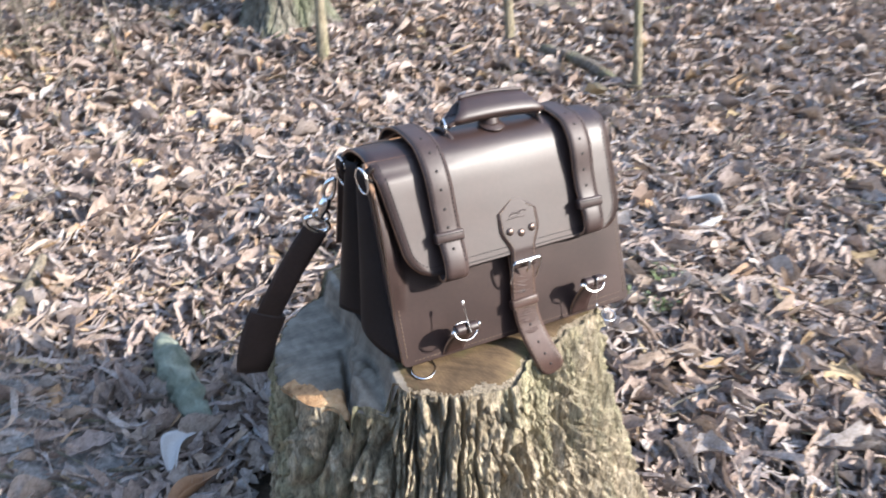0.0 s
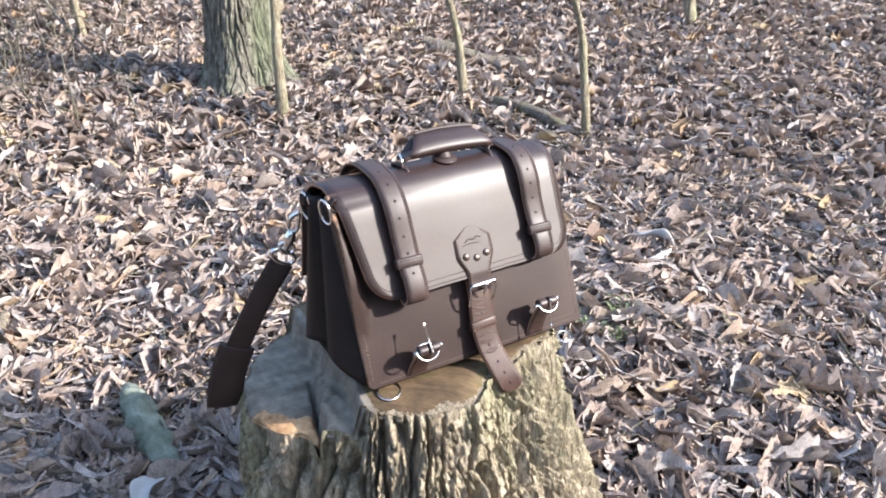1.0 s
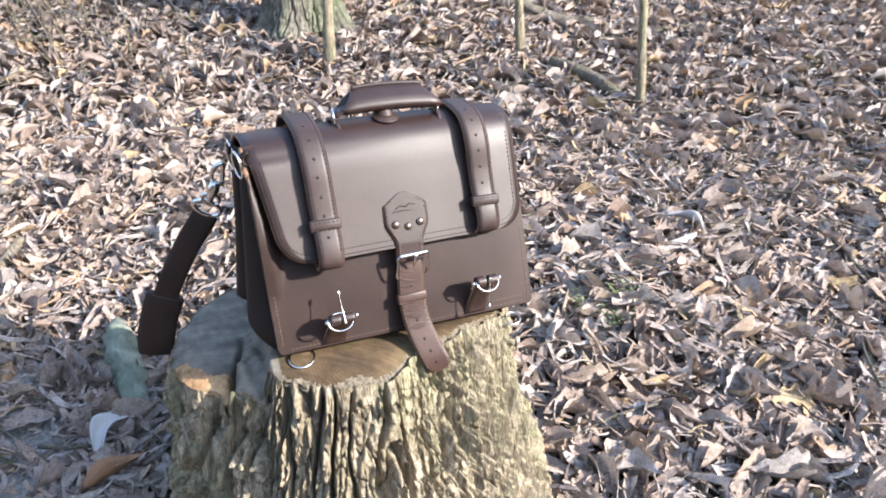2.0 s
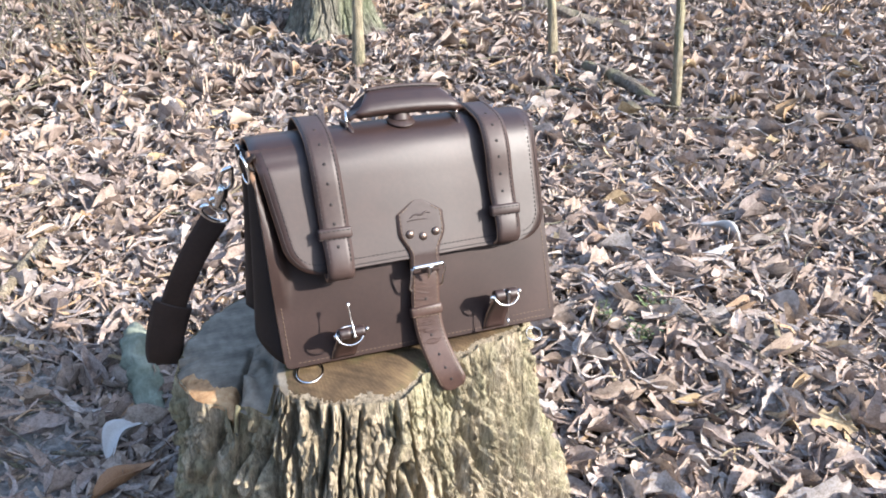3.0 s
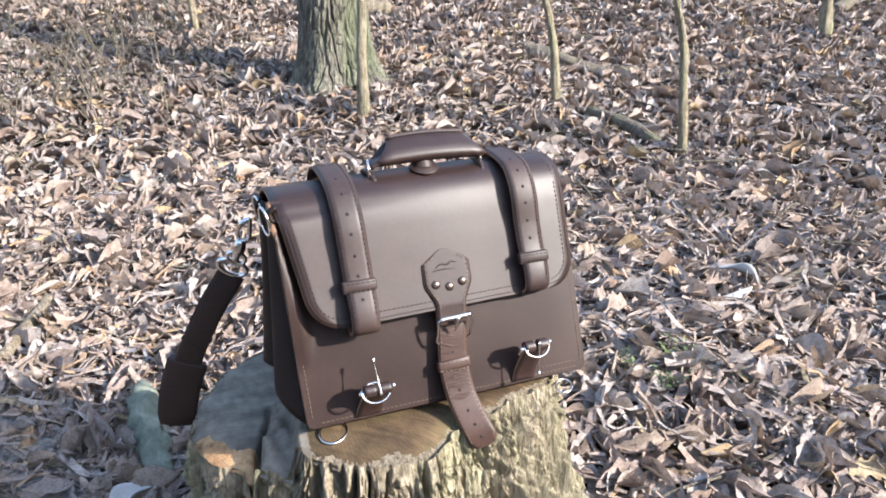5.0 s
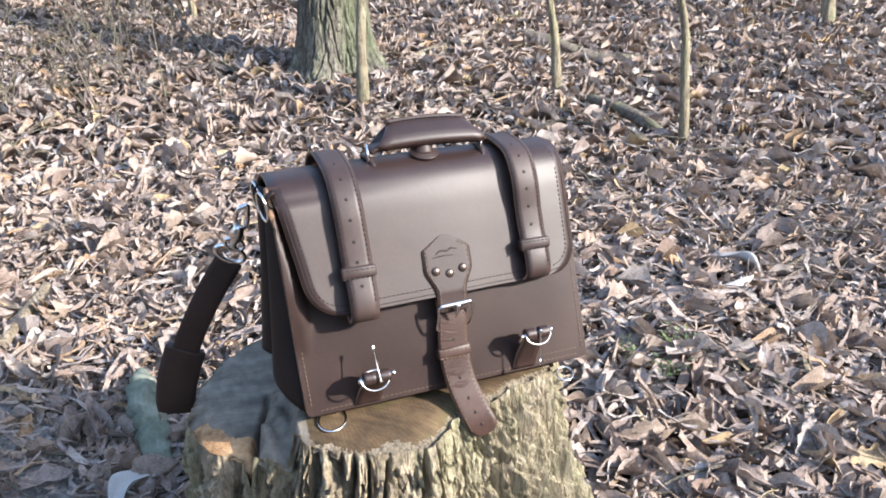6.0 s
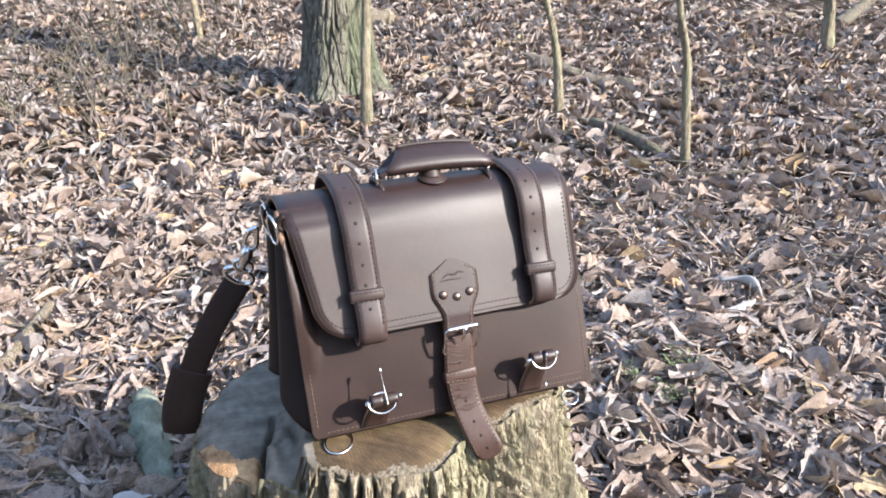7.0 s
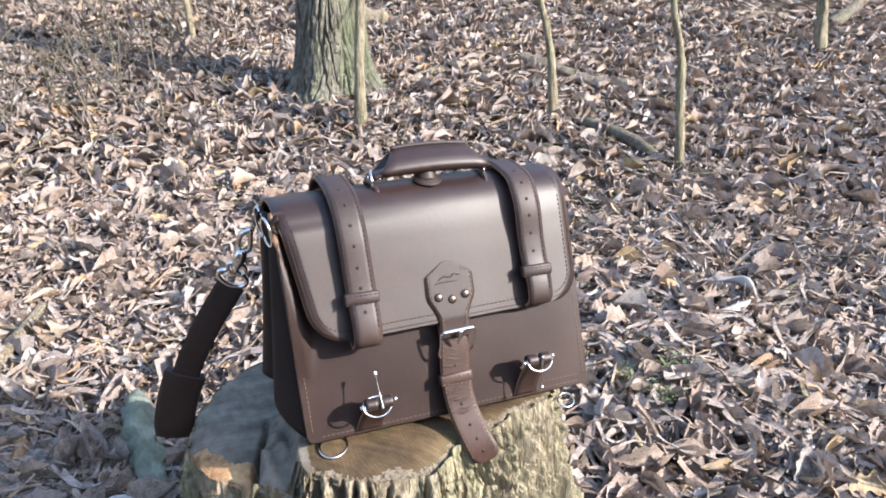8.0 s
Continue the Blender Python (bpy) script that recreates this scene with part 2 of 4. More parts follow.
# ---- building helpers ----
def part(name, bm, material, parent=None, label="", smooth=True):
    me = bpy.data.meshes.new(name)
    if isinstance(bm, bmesh.types.BMesh):
        bmesh.ops.recalc_face_normals(bm, faces=bm.faces)
        bm.to_mesh(me)
        bm.free()
    else:
        me.from_pydata(*bm)
    for m in (material if isinstance(material, (list, tuple)) else [material]):
        me.materials.append(m)
    me.polygons.foreach_set("use_smooth", [smooth] * len(me.polygons))
    ob = new(name, me)
    if parent is not None:
        ob.parent = parent
    return tagged(ob, label)


def thing(name, label, category, group="", at=(0, 0, 0)):
    ob = new(name)
    ob.location = at
    ob.empty_display_size = 0.05
    return tagged(ob, label, category, group)


def sheet(surface, nu, nv, thick, bm=None, rim=0):
    """A curved sheet with thickness: surface(u, v) for u, v in 0..1; its rim takes the material slot rim."""
    bm = bm or bmesh.new()
    pts = [[Vector(surface(i / nu, j / nv)) for j in range(nv + 1)] for i in range(nu + 1)]
    front, back = [], []
    for i in range(nu + 1):
        ra, rb = [], []
        for j in range(nv + 1):
            du = pts[min(i + 1, nu)][j] - pts[max(i - 1, 0)][j]
            dv = pts[i][min(j + 1, nv)] - pts[i][max(j - 1, 0)]
            n = du.cross(dv)
            n = n.normalized() if n.length > 1e-12 else Vector((0, -1, 0))
            ra.append(bm.verts.new(pts[i][j] + n * thick / 2))
            rb.append(bm.verts.new(pts[i][j] - n * thick / 2))
        front.append(ra)
        back.append(rb)
    for i in range(nu):
        for j in range(nv):
            bm.faces.new((front[i][j], front[i + 1][j], front[i + 1][j + 1], front[i][j + 1]))
            bm.faces.new((back[i][j], back[i][j + 1], back[i + 1][j + 1], back[i + 1][j]))
    edge = ([(i, 0) for i in range(nu)] + [(nu, j) for j in range(nv)] + [(i, nv) for i in range(nu, 0, -1)] + [(0, j) for j in range(nv, 0, -1)])
    for k, (i, j) in enumerate(edge):
        a, b = edge[(k + 1) % len(edge)]
        f = bm.faces.new((front[i][j], back[i][j], back[a][b], front[a][b]))
        f.material_index = rim
    return bm


def curve_at(points, t):
    """Catmull-Rom through the points, t in 0..1."""
    n = len(points) - 1
    x = min(max(t, 0), 1) * n
    i = min(int(x), n - 1)
    f = x - i
    p = [Vector(points[min(max(k, 0), n)]) for k in (i - 1, i, i + 1, i + 2)]
    return 0.5 * (2 * p[1] + (p[2] - p[0]) * f + (2 * p[0] - 5 * p[1] + 4 * p[2] - p[3]) * f * f + (3 * p[1] - p[0] - 3 * p[2] + p[3]) * f ** 3)


def tube(points, radii, sides=10, steps=24, bm=None, closed=False, wobble=0.0, seed=0):
    """A round bar along a smooth curve; radii are spread along it."""
    bm = bm or bmesh.new()
    rows, up = [], Vector((0.13, 0.31, 0.94))
    count = steps if closed else steps + 1
    loop = list(points) + [points[0]] if closed else points
    for i in range(count):
        t = i / steps
        p = curve_at(loop, t)
        d = (curve_at(loop, min(t + 0.01, 1)) - curve_at(loop, max(t - 0.01, 0))).normalized()
        a = d.cross(up)
        a = a.normalized() if a.length > 1e-4 else d.orthogonal().normalized()
        up = a.cross(d)
        x = t * (len(radii) - 1)
        k = min(int(x), len(radii) - 2) if len(radii) > 1 else 0
        r = radii[k] + (radii[min(k + 1, len(radii) - 1)] - radii[k]) * (x - k)
        row = []
        for s in range(sides):
            w = 2 * math.pi * s / sides
            q = r
            if wobble:
                q = r * (1 + wobble * noise.noise(Vector((math.cos(w) * 1.5 + seed, math.sin(w) * 1.5, t * 14))))
            row.append(bm.verts.new(p + (a * math.cos(w) + up * math.sin(w)) * q))
        rows.append(row)
    for i in range(count if closed else count - 1):
        ra, rb = rows[i], rows[(i + 1) % count]
        for s in range(sides):
            bm.faces.new((ra[s], ra[(s + 1) % sides], rb[(s + 1) % sides], rb[s]))
    if not closed:
        bm.faces.new(rows[0])
        bm.faces.new(rows[-1][::-1])
    return bm


def block(size, at, bm=None, turn=None, bevel=0.0):
    bm = bm or bmesh.new()
    made = bmesh.ops.create_cube(bm, size=1)["verts"]
    m = Matrix.Translation(at) @ (turn or Matrix()) @ Matrix.Diagonal((*size, 1))
    bmesh.ops.transform(bm, matrix=m, verts=made)
    if bevel:
        edges = list({e for v in made for e in v.link_edges})
        bmesh.ops.bevel(bm, geom=edges, offset=bevel, segments=2, affect="EDGES", profile=0.5)
    return bm


def stitches(path, out, pitch=0.0062, size=0.0010):
    """Short raised stitches along a line of points; out(p) is the way out of the leather."""
    verts, faces, length = [], [], 0.0
    pts = [Vector(p) for p in path]
    for a, b in zip(pts, pts[1:]):
        seg = (b - a).length
        if seg < 1e-6:
            continue
        d = (b - a) / seg
        pos = pitch - length % pitch if length % pitch > 1e-6 else 0.0
        while pos < seg:
            c = a + d * pos
            n = Vector(out(c)).normalized()
            s = d.cross(n).normalized() * size * 0.6
            h, k = n * size * 0.7, d * pitch * 0.33
            base = len(verts)
            for e, w in ((-1.25, -0.35), (-0.7, 1), (0.7, 1), (1.25, -0.35)):
                verts += [c + k * e + h * w - s, c + k * e + h * w + s]
            for q in range(3):
                faces.append((base + 2 * q, base + 2 * q + 1, base + 2 * q + 3, base + 2 * q + 2))
            faces.append((base, base + 2, base + 4, base + 6))
            faces.append((base + 1, base + 7, base + 5, base + 3))
            pos += pitch
        length += seg
    return verts, [], faces


# ---- ground ----
def ground_z(x, y):
    far = math.hypot(x - 1, y - 2)
    keep = 1 / (1 + (far / 22) ** 2)
    z = -0.5085 + (0.044 * x + 0.168 * y) * keep + (1 - keep) * 1.6
    z -= 0.085 * math.exp(-(((x + 0.50) / 0.38) ** 2 + ((y - 0.70) / 0.4) ** 2))
    z += 0.05 * math.exp(-(((x - 0.85) / 0.4) ** 2 + ((y - 0.5) / 0.35) ** 2))
    z += 0.05 * noise.noise(Vector((x * 0.8, y * 0.8, 3.1))) + 0.02 * noise.noise(Vector((x * 2.6, y * 2.6, 7.7)))
    return z


def ground_slope(x, y):
    e = 0.05
    return Vector((ground_z(x - e, y) - ground_z(x + e, y), ground_z(x, y - e) - ground_z(x, y + e), 2 * e)).normalized()


def build_ground():
    n = 170
    ticks = [math.sinh((i / n * 2 - 1) * 6.2) * 0.85 for i in range(n + 1)]
    verts = [(x + 1, y + 2, ground_z(x + 1, y + 2)) for y in ticks for x in ticks]
    faces = [(j * (n + 1) + i, j * (n + 1) + i + 1, (j + 1) * (n + 1) + i + 1, (j + 1) * (n + 1) + i) for j in range(n) for i in range(n)]
    ob = part("ground", (verts, [], faces), M_SOIL)
    tagged(ob, "dark leaf mould under the woodland litter", "ground", kind="structure")


build_ground()


def build_woods_screen():
    """An unseen screen for bare woods all round, far off, uneven on top, added to block the low sky."""
    rng = random.Random(31)
    verts, faces = [], []
    for i in range(720):
        a = 2 * math.pi * i / 720
        r = 62 + 5 * noise.noise(Vector((math.cos(a) * 6, math.sin(a) * 6, 1)))
        top = 21 + 4 * noise.noise(Vector((math.cos(a) * 9, math.sin(a) * 9, 5))) + rng.uniform(-2.5, 2.5)
        for z in (-14, 4, 10, top):
            verts.append((r * math.cos(a), r * math.sin(a), z))
    for i in range(720):
        for k in range(3):
            j = (i + 1) % 720
            faces.append((i * 4 + k, j * 4 + k, j * 4 + k + 1, i * 4 + k + 1))
    ob = part("backdrop", (verts, [], faces), M_WOODS_SCREEN, smooth=False)
    tagged(ob, "unseen grey-brown screen for distant bare woods, added to block the low sky", "woods", kind="structure")


build_woods_screen()


def on_path(x, y):
    """How far inside the trodden bare patch a spot lies: above 0 is inside."""
    e = ((x + 1.04) / 0.55) ** 2 + ((y - 0.50) / 0.66) ** 2
    return 1 - e + 0.35 * noise.noise(Vector((x * 5, y * 5, 9)))


def build_path():
    n = 160
    verts = [(-1.9 + 1.6 * i / n, -0.7 + 2.0 * j / n, 0) for j in range(n + 1) for i in range(n + 1)]
    verts = [(x, y, ground_z(x, y) + min(max(on_path(x, y) * 0.05, -0.02), 0.016) + 0.010 * noise.noise(Vector((x * 18, y * 18, 6))) + 0.006 * noise.noise(Vector((x * 45, y * 45, 2)))) for x, y, _ in verts]
    faces = [(j * (n + 1) + i, j * (n + 1) + i + 1, (j + 1) * (n + 1) + i + 1, (j + 1) * (n + 1) + i) for j in range(n) for i in range(n)]
    faces = [f for f in faces if on_path(verts[f[0]][0], verts[f[0]][1]) > -0.3]
    used = sorted({q for f in faces for q in f})
    at = {q: i for i, q in enumerate(used)}
    ob = part("path", ([verts[q] for q in used], [], [tuple(at[q] for q in f) for f in faces]), M_PATH)
    tagged(ob, "bare grey trodden dirt with leaf crumbs", "path", kind="structure")


build_path()


# ---- fallen leaves ----
def leaf_shape(kind, nl, nw, rng):
    """A curled leaf one unit long, lying along x: points and quads."""
    bend, roll, twist, sway = rng.uniform(-1.2, 1.5), rng.uniform(-2.0, 4.8), rng.uniform(-0.8, 0.8), rng.uniform(-0.2, 0.2)
    lobes, phase = rng.choice((3, 4, 4)), rng.uniform(0, 0.4)
    rng_w = rng.uniform(0.10, 0.21)
    pts = []
    for i in range(nl + 1):
        u = i / nl
        env = max(math.sin(math.pi * u ** 0.85), 0) ** 0.7
        if kind == "oak":
            w = 0.26 * env * (0.72 + 0.28 * math.cos(2 * math.pi * (u * lobes + phase))) + 0.012
        elif kind == "wide":
            w = 0.24 * env * (0.9 + 0.1 * math.cos(2 * math.pi * (u * 3.5 + phase))) + 0.012
        elif kind == "shred":
            w = 0.055 + 0.03 * math.sin(5 * u + phase * 9)
        else:
            w = rng_w * env + 0.008
        for j in range(nw + 1):
            v = j / nw * 2 - 1
            x, y = u - 0.5, v * w + sway * math.sin(math.pi * u)
            z = 0.10 * bend * (x * x - 0.08) * 3 + roll * 0.9 * (v * w) ** 2 * 3 + twist * x * v * w
            z += 0.05 * math.sin(7 * u + 3 * v + phase * 9) * abs(v)
            pts.append((x * (1 - 0.08 * abs(bend)), y * (1 - 0.10 * abs(roll)), z))
    quads = [(i * (nw + 1) + j, (i + 1) * (nw + 1) + j, (i + 1) * (nw + 1) + j + 1, i * (nw + 1) + j + 1) for i in range(nl) for j in range(nw)]
    return np.array(pts), np.array(quads)


rng = random.Random(5)
NEAR_LEAVES = [leaf_shape(k, 15 if k == "oak" else 9, 4, rng) for k in ("oak", "plain", "plain", "oak", "plain", "wide", "plain", "plain", "oak", "plain", "wide", "oak", "plain", "plain", "oak", "plain", "plain", "wide")]
MID_LEAVES = [leaf_shape(k, 9 if k == "oak" else 6, 2, rng) for k in ("oak", "plain", "wide", "plain", "plain", "plain", "plain", "oak", "wide", "plain")]
SHREDS = [leaf_shape("shred", 4, 2, rng) for _ in range(8)]
FAR_LEAVES = [leaf_shape("plain", 2, 2, rng) for _ in range(8)]
HUB = Vector((-0.45, -0.87, 0))
STUMP = Vector((-0.08, 0.17, 0))


def leaf_pose(x, y, lift, size, rng, flat=1.0):
    tilt = Euler((rng.gauss(0, 0.32) * flat, rng.gauss(0, 0.32) * flat, rng.uniform(0, 6.283))).to_matrix()
    ground = ground_slope(x, y).to_track_quat("Z", "Y").to_matrix()
    return (ground @ tilt) * size, Vector((x, y, ground_z(x, y) + lift))


def leaf_spots(r0, r1, a0, a1, per_m2, rng):
    count = int(per_m2 * (r1 * r1 - r0 * r0) / 2 * radians(a1 - a0))
    for _ in range(count):
        r = math.sqrt(rng.uniform(r0 * r0, r1 * r1))
        a = radians(rng.uniform(a0, a1))
        x, y = HUB.x + r * math.cos(a), HUB.y + r * math.sin(a)
        if (Vector((x, y, 0)) - STUMP).length > 0.36:
            yield x, y, r


def build_leaves():
    rng = random.Random(11)
    verts, faces, base = [], [], 0
    single = []
    bands = ((0.5, 2.9, 14, 116, 2300, SHREDS, 0.055), (2.9, 5.5, 14, 116, 700, SHREDS, 0.05), (0.15, 3.1, 14, 116, 1850, NEAR_LEAVES, 0.045), (3.1, 6.5, 14, 116, 900, MID_LEAVES, 0.04), (6.5, 15, 14, 112, 240, FAR_LEAVES, 0.04),
             (15, 34, 14, 112, 12, FAR_LEAVES, 0.04), (0.15, 3.1, 116, 374, 620, MID_LEAVES, 0.04), (3.1, 7.0, 116, 374, 190, FAR_LEAVES, 0.04), (7.0, 16.0, 116, 374, 36, FAR_LEAVES, 0.04))
    for r0, r1, a0, a1, many, shapes, deep in bands:
        for x, y, r in leaf_spots(r0, r1, a0, a1, many, rng):
            size = rng.choice((0.034, 0.042, 0.050, 0.060, 0.070, 0.084, 0.104, 0.132)) * rng.uniform(0.85, 1.15) * (1.0 if shapes is not FAR_LEAVES else 1.5 if r < 16 else 3)
            if on_path(x, y) > 0.1:
                if rng.random() < 0.22:
                    continue
                size *= rng.choice((0.3, 0.4, 0.55, 0.9, 1.0))          # crumbs of leaf on the bare path
            m, at = leaf_pose(x, y, rng.uniform(0.0, 1.0) ** 0.8 * deep, size, rng)
            pick = rng.randrange(len(shapes))
            if shapes is NEAR_LEAVES and len(single) < 300 and 0.25 < x < 1.25 and 0.0 < y < 0.95 and rng.random() < 0.55 and at.z - ground_z(x, y) > 0.012:
                single.append((pick, m, at))
                continue
            p, q = shapes[pick]
            verts.append(p @ np.array(m).T + np.array(at))
            faces.append(q + base)
            base += len(p)
    v, f = np.concatenate(verts), np.concatenate(faces)
    me = bpy.data.meshes.new("leaf_litter")
    me.vertices.add(len(v))
    me.vertices.foreach_set("co", v.astype(np.float32).ravel())
    me.loops.add(f.size)
    me.loops.foreach_set("vertex_index", f.astype(np.int32).ravel())
    me.polygons.add(len(f))
    me.polygons.foreach_set("loop_start", np.arange(0, f.size, 4, dtype=np.int32))
    me.polygons.foreach_set("use_smooth", np.ones(len(f), dtype=bool))
    me.update(calc_edges=True)
    me.materials.append(M_LEAF)
    litter = new("leaf_litter", me)
    tagged(litter, "thick layer of dry brown curled oak and beech leaves", "fallen leaves", kind="stuff")
    return litter, single


LITTER, SINGLE_LEAVES = build_leaves()


# ---- stump ----
RIM = ((-130, 0.225), (-120, 0.238), (-100, 0.244), (-88, 0.245), (-79, 0.230), (-75, 0.219), (-69, 0.222), (-58, 0.227), (-50, 0.238), (-40, 0.258), (-33, 0.284), (0, 0.290), (45, 0.272), (90, 0.240), (128, 0.242), (147, 0.248), (164, 0.256), (183, 0.264), (196, 0.255), (208, 0.236), (217, 0.236), (222, 0.228), (230, 0.225))


def rim_radius(deg):
    d = (deg + 130) % 360 - 130
    for (a, ra), (b, rb) in zip(RIM, RIM[1:]):
        if a <= d <= b:
            f = (d - a) / (b - a)
            return ra + (rb - ra) * (3 - 2 * f) * f * f
    return 0.23


STEP_X, STEP_LEAN = -0.222, 0.10       # the line where the cut drops to its lower level


def crack_x(y):
    """The line of the crack that parts the low face from the splintered block beside the step."""
    return -0.222 - 0.330 * (0.187 - y) + 0.006 * noise.noise(Vector((y * 30, 4.0, 1.0)))


def cut_height(x, y):
    deg = math.degrees(math.atan2(y - STUMP.y, x - STUMP.x))
    out = math.hypot(x - STUMP.x, y - STUMP.y) / rim_radius(deg)
    main = -0.013 + min(y, 0.0) * 0.20 + 0.002 * noise.noise(Vector((x * 12, y * 12, 1))) - 0.010 * min(max((out - 0.80) / 0.2, 0), 1) ** 2
    low = -0.070 + 0.02 * (y - 0.15) + 0.004 * noise.noise(Vector((x * 14, y * 30, 5)))
    low -= 0.012 * min(max((out - 0.80) / 0.2, 0), 1) ** 2 * (1 if y < 0.2 else 0)
    edge = x - (STEP_X + STEP_LEAN * y) - 0.010 * noise.noise(Vector((y * 22, 0.5, 2.2)))
    if y < 0.20:
        d = x - crack_x(y)
        fade = min((0.20 - y) / 0.05, 1)
        bench = min(max(d / 0.006, 0), 1)
        low += fade * bench * (0.026 - 0.25 * max(0, 0.06 - y) + 0.010 * noise.noise(Vector((x * 50, y * 30, 3))))
        low -= 0.030 * fade * math.exp(-((d + 0.004) / 0.0045) ** 2)
        low -= 0.006 * fade * bench * math.exp(-((y - 0.095 - 0.3 * (x + 0.22)) / 0.004) ** 2)
    f = min(max(edge / 0.012 + 0.5, 0), 1)
    return low + (main - low) * f


def bark_depth(w, z, seed=0.0, fine=1.0):
    """Wavering upright ridges of bark broken into flakes: 0 in a furrow, about 1 on a ridge. w: metres round the trunk."""
    warp = 0.018 * noise.noise(Vector((w * 7, z * 7, seed))) + 0.006 * noise.noise(Vector((w * 40, z * 26, seed + 4)))
    a = abs(noise.noise(Vector(((w + warp) * 26 * fine, (z + warp) * 4.6 * fine, seed))))
    b = abs(noise.noise(Vector(((w - warp) * 58 * fine, z * 14 * fine, seed + 5))))
    furrow = min(a / 0.15, 1) ** 0.8
    rib = min(b / 0.12, 1) ** 0.6
    d, q = noise.voronoi(Vector(((w + warp) * 44 * fine, (z + warp * 2.5) * 17 * fine, seed + 7)))
    flake = min(max((d[1] - d[0]) / 0.20, 0), 1)
    high = 0.5 + 0.5 * math.sin(q[0].x * 12.9898 + q[0].y * 78.233)
    grit = noise.noise(Vector((w * 150 * fine, z * 90 * fine, seed + 3)))
    return furrow * (0.46 + 0.20 * rib + 0.34 * flake * (0.35 + 0.65 * high)) + 0.10 * grit


def bark_radius(a, r0, z, top, f):
    drop = -z
    flare = 0.13 * max(drop, 0) + 0.42 * max(drop - 0.12, 0) ** 1.7 * (1 + 0.5 * noise.noise(Vector((math.cos(a) * 2.2, math.sin(a) * 2.2, 4))))
    flare += 0.10 * max(drop - 0.25, 0) * max(0, noise.noise(Vector((math.cos(a) * 3, math.sin(a) * 3, 8))))
    flare *= 1 - 0.75 * max(0, -math.cos(a - 0.15)) ** 0.8
    w = r0 * a + 0.05 * drop
    rough = (0.054 * bark_depth(w, z, 1.0) - 0.039) * (0.13 + 0.87 * min(f / 0.07, 1))
    return r0 + flare + rough + 0.008 * noise.noise(Vector((w * 8, z * 5, 12)))


def build_stump():
    stump = thing("tree_stump", "sawn oak stump with deeply furrowed bark and stepped cut", "tree stump", at=(0, 0, 0))
    na, nz = 860, 190
    verts, faces = [], []
    for k in range(nz + 1):
        f = k / nz
        for i in range(na):
            deg = 360 * i / na
            a = radians(deg)
            r0 = rim_radius(deg)
            rx, ry = STUMP.x + r0 * math.cos(a), STUMP.y + r0 * math.sin(a)
            top = cut_height(rx - 0.01 * math.cos(a), ry - 0.01 * math.sin(a))
            z = top + (-0.62 - top) * f
            r = bark_radius(a, r0, z, top, f)
            verts.append((STUMP.x + r * math.cos(a), STUMP.y + r * math.sin(a), z))
    for k in range(nz):
        for i in range(na):
            j = (i + 1) % na
            faces.append((k * na + i, (k + 1) * na + i, (k + 1) * na + j, k * na + j))
    part("bark", (verts, [], faces), M_BARK, stump, "furrowed grey-green bark", smooth=False)
    # the cut: a fan of rings, split between sawn wood, grey lower level and torn wood
    nr = 56
    cv, cf = [(STUMP.x, STUMP.y, cut_height(STUMP.x, STUMP.y))], []
    for k in range(1, nr + 1):
        for i in range(na):
            deg = 360 * i / (na)
            a = radians(deg)
            r0 = rim_radius(deg)
            rim_z = cut_height(STUMP.x + (r0 - 0.01) * math.cos(a), STUMP.y + (r0 - 0.01) * math.sin(a))
            r = (bark_radius(a, r0, rim_z, rim_z, 0) + 0.0005) * k / nr
            x, y = STUMP.x + r * math.cos(a), STUMP.y + r * math.sin(a)
            z = cut_height(x, y)
            near = max(0, 1 - (1 - k / nr) / 0.05)
            z -= near * 0.002
            cv.append((x, y, z))
    m = na
    for i in range(m):
        cf.append((0, 1 + i, 1 + (i + 1) % m))
    for k in range(nr - 1):
        for i in range(m):
            j = (i + 1) % m
            cf.append((1 + k * m + i, 1 + (k + 1) * m + i, 1 + (k + 1) * m + j, 1 + k * m + j))
    low = [i for i, f in enumerate(cf) if sum(cv[q][0] - STEP_LEAN * cv[q][1] for q in f) / len(f) < STEP_X + 0.016]
    lows = set(low)
    for name, keep, material, label in (("sawn_face", [f for i, f in enumerate(cf) if i not in lows], [M_CUT, M_PALEWOOD], "brown sawn wood with a pale bark rim"),
                                        ("lower_cut_face", [cf[i] for i in low], [M_GREYCUT, M_ROT], "grey weathered lower cut")):
        used = sorted({q for f in keep for q in f})
        at = {q: i for i, q in enumerate(used)}
        ob = part(name, ([cv[q] for q in used], [], [tuple(at[q] for q in f) for f in keep]), material, stump, label)
        for p in ob.data.polygons:
            c = p.center
            r = math.hypot(c.x - STUMP.x, c.y - STUMP.y)
            edge = rim_radius(math.degrees(math.atan2(c.y - STUMP.y, c.x - STUMP.x)))
            if name == "sawn_face":
                p.material_index = 1 if r > edge - 0.012 - 0.010 * noise.noise(c * 30) else 0
            else:
                p.material_index = 1 if c.y < 0.16 and r > edge - 0.030 - 0.020 * min(max((0.13 - c.y) / 0.05, 0), 1) - 0.016 * noise.noise(c * 40) and c.x < crack_x(c.y) - 0.006 else 0


build_stump()


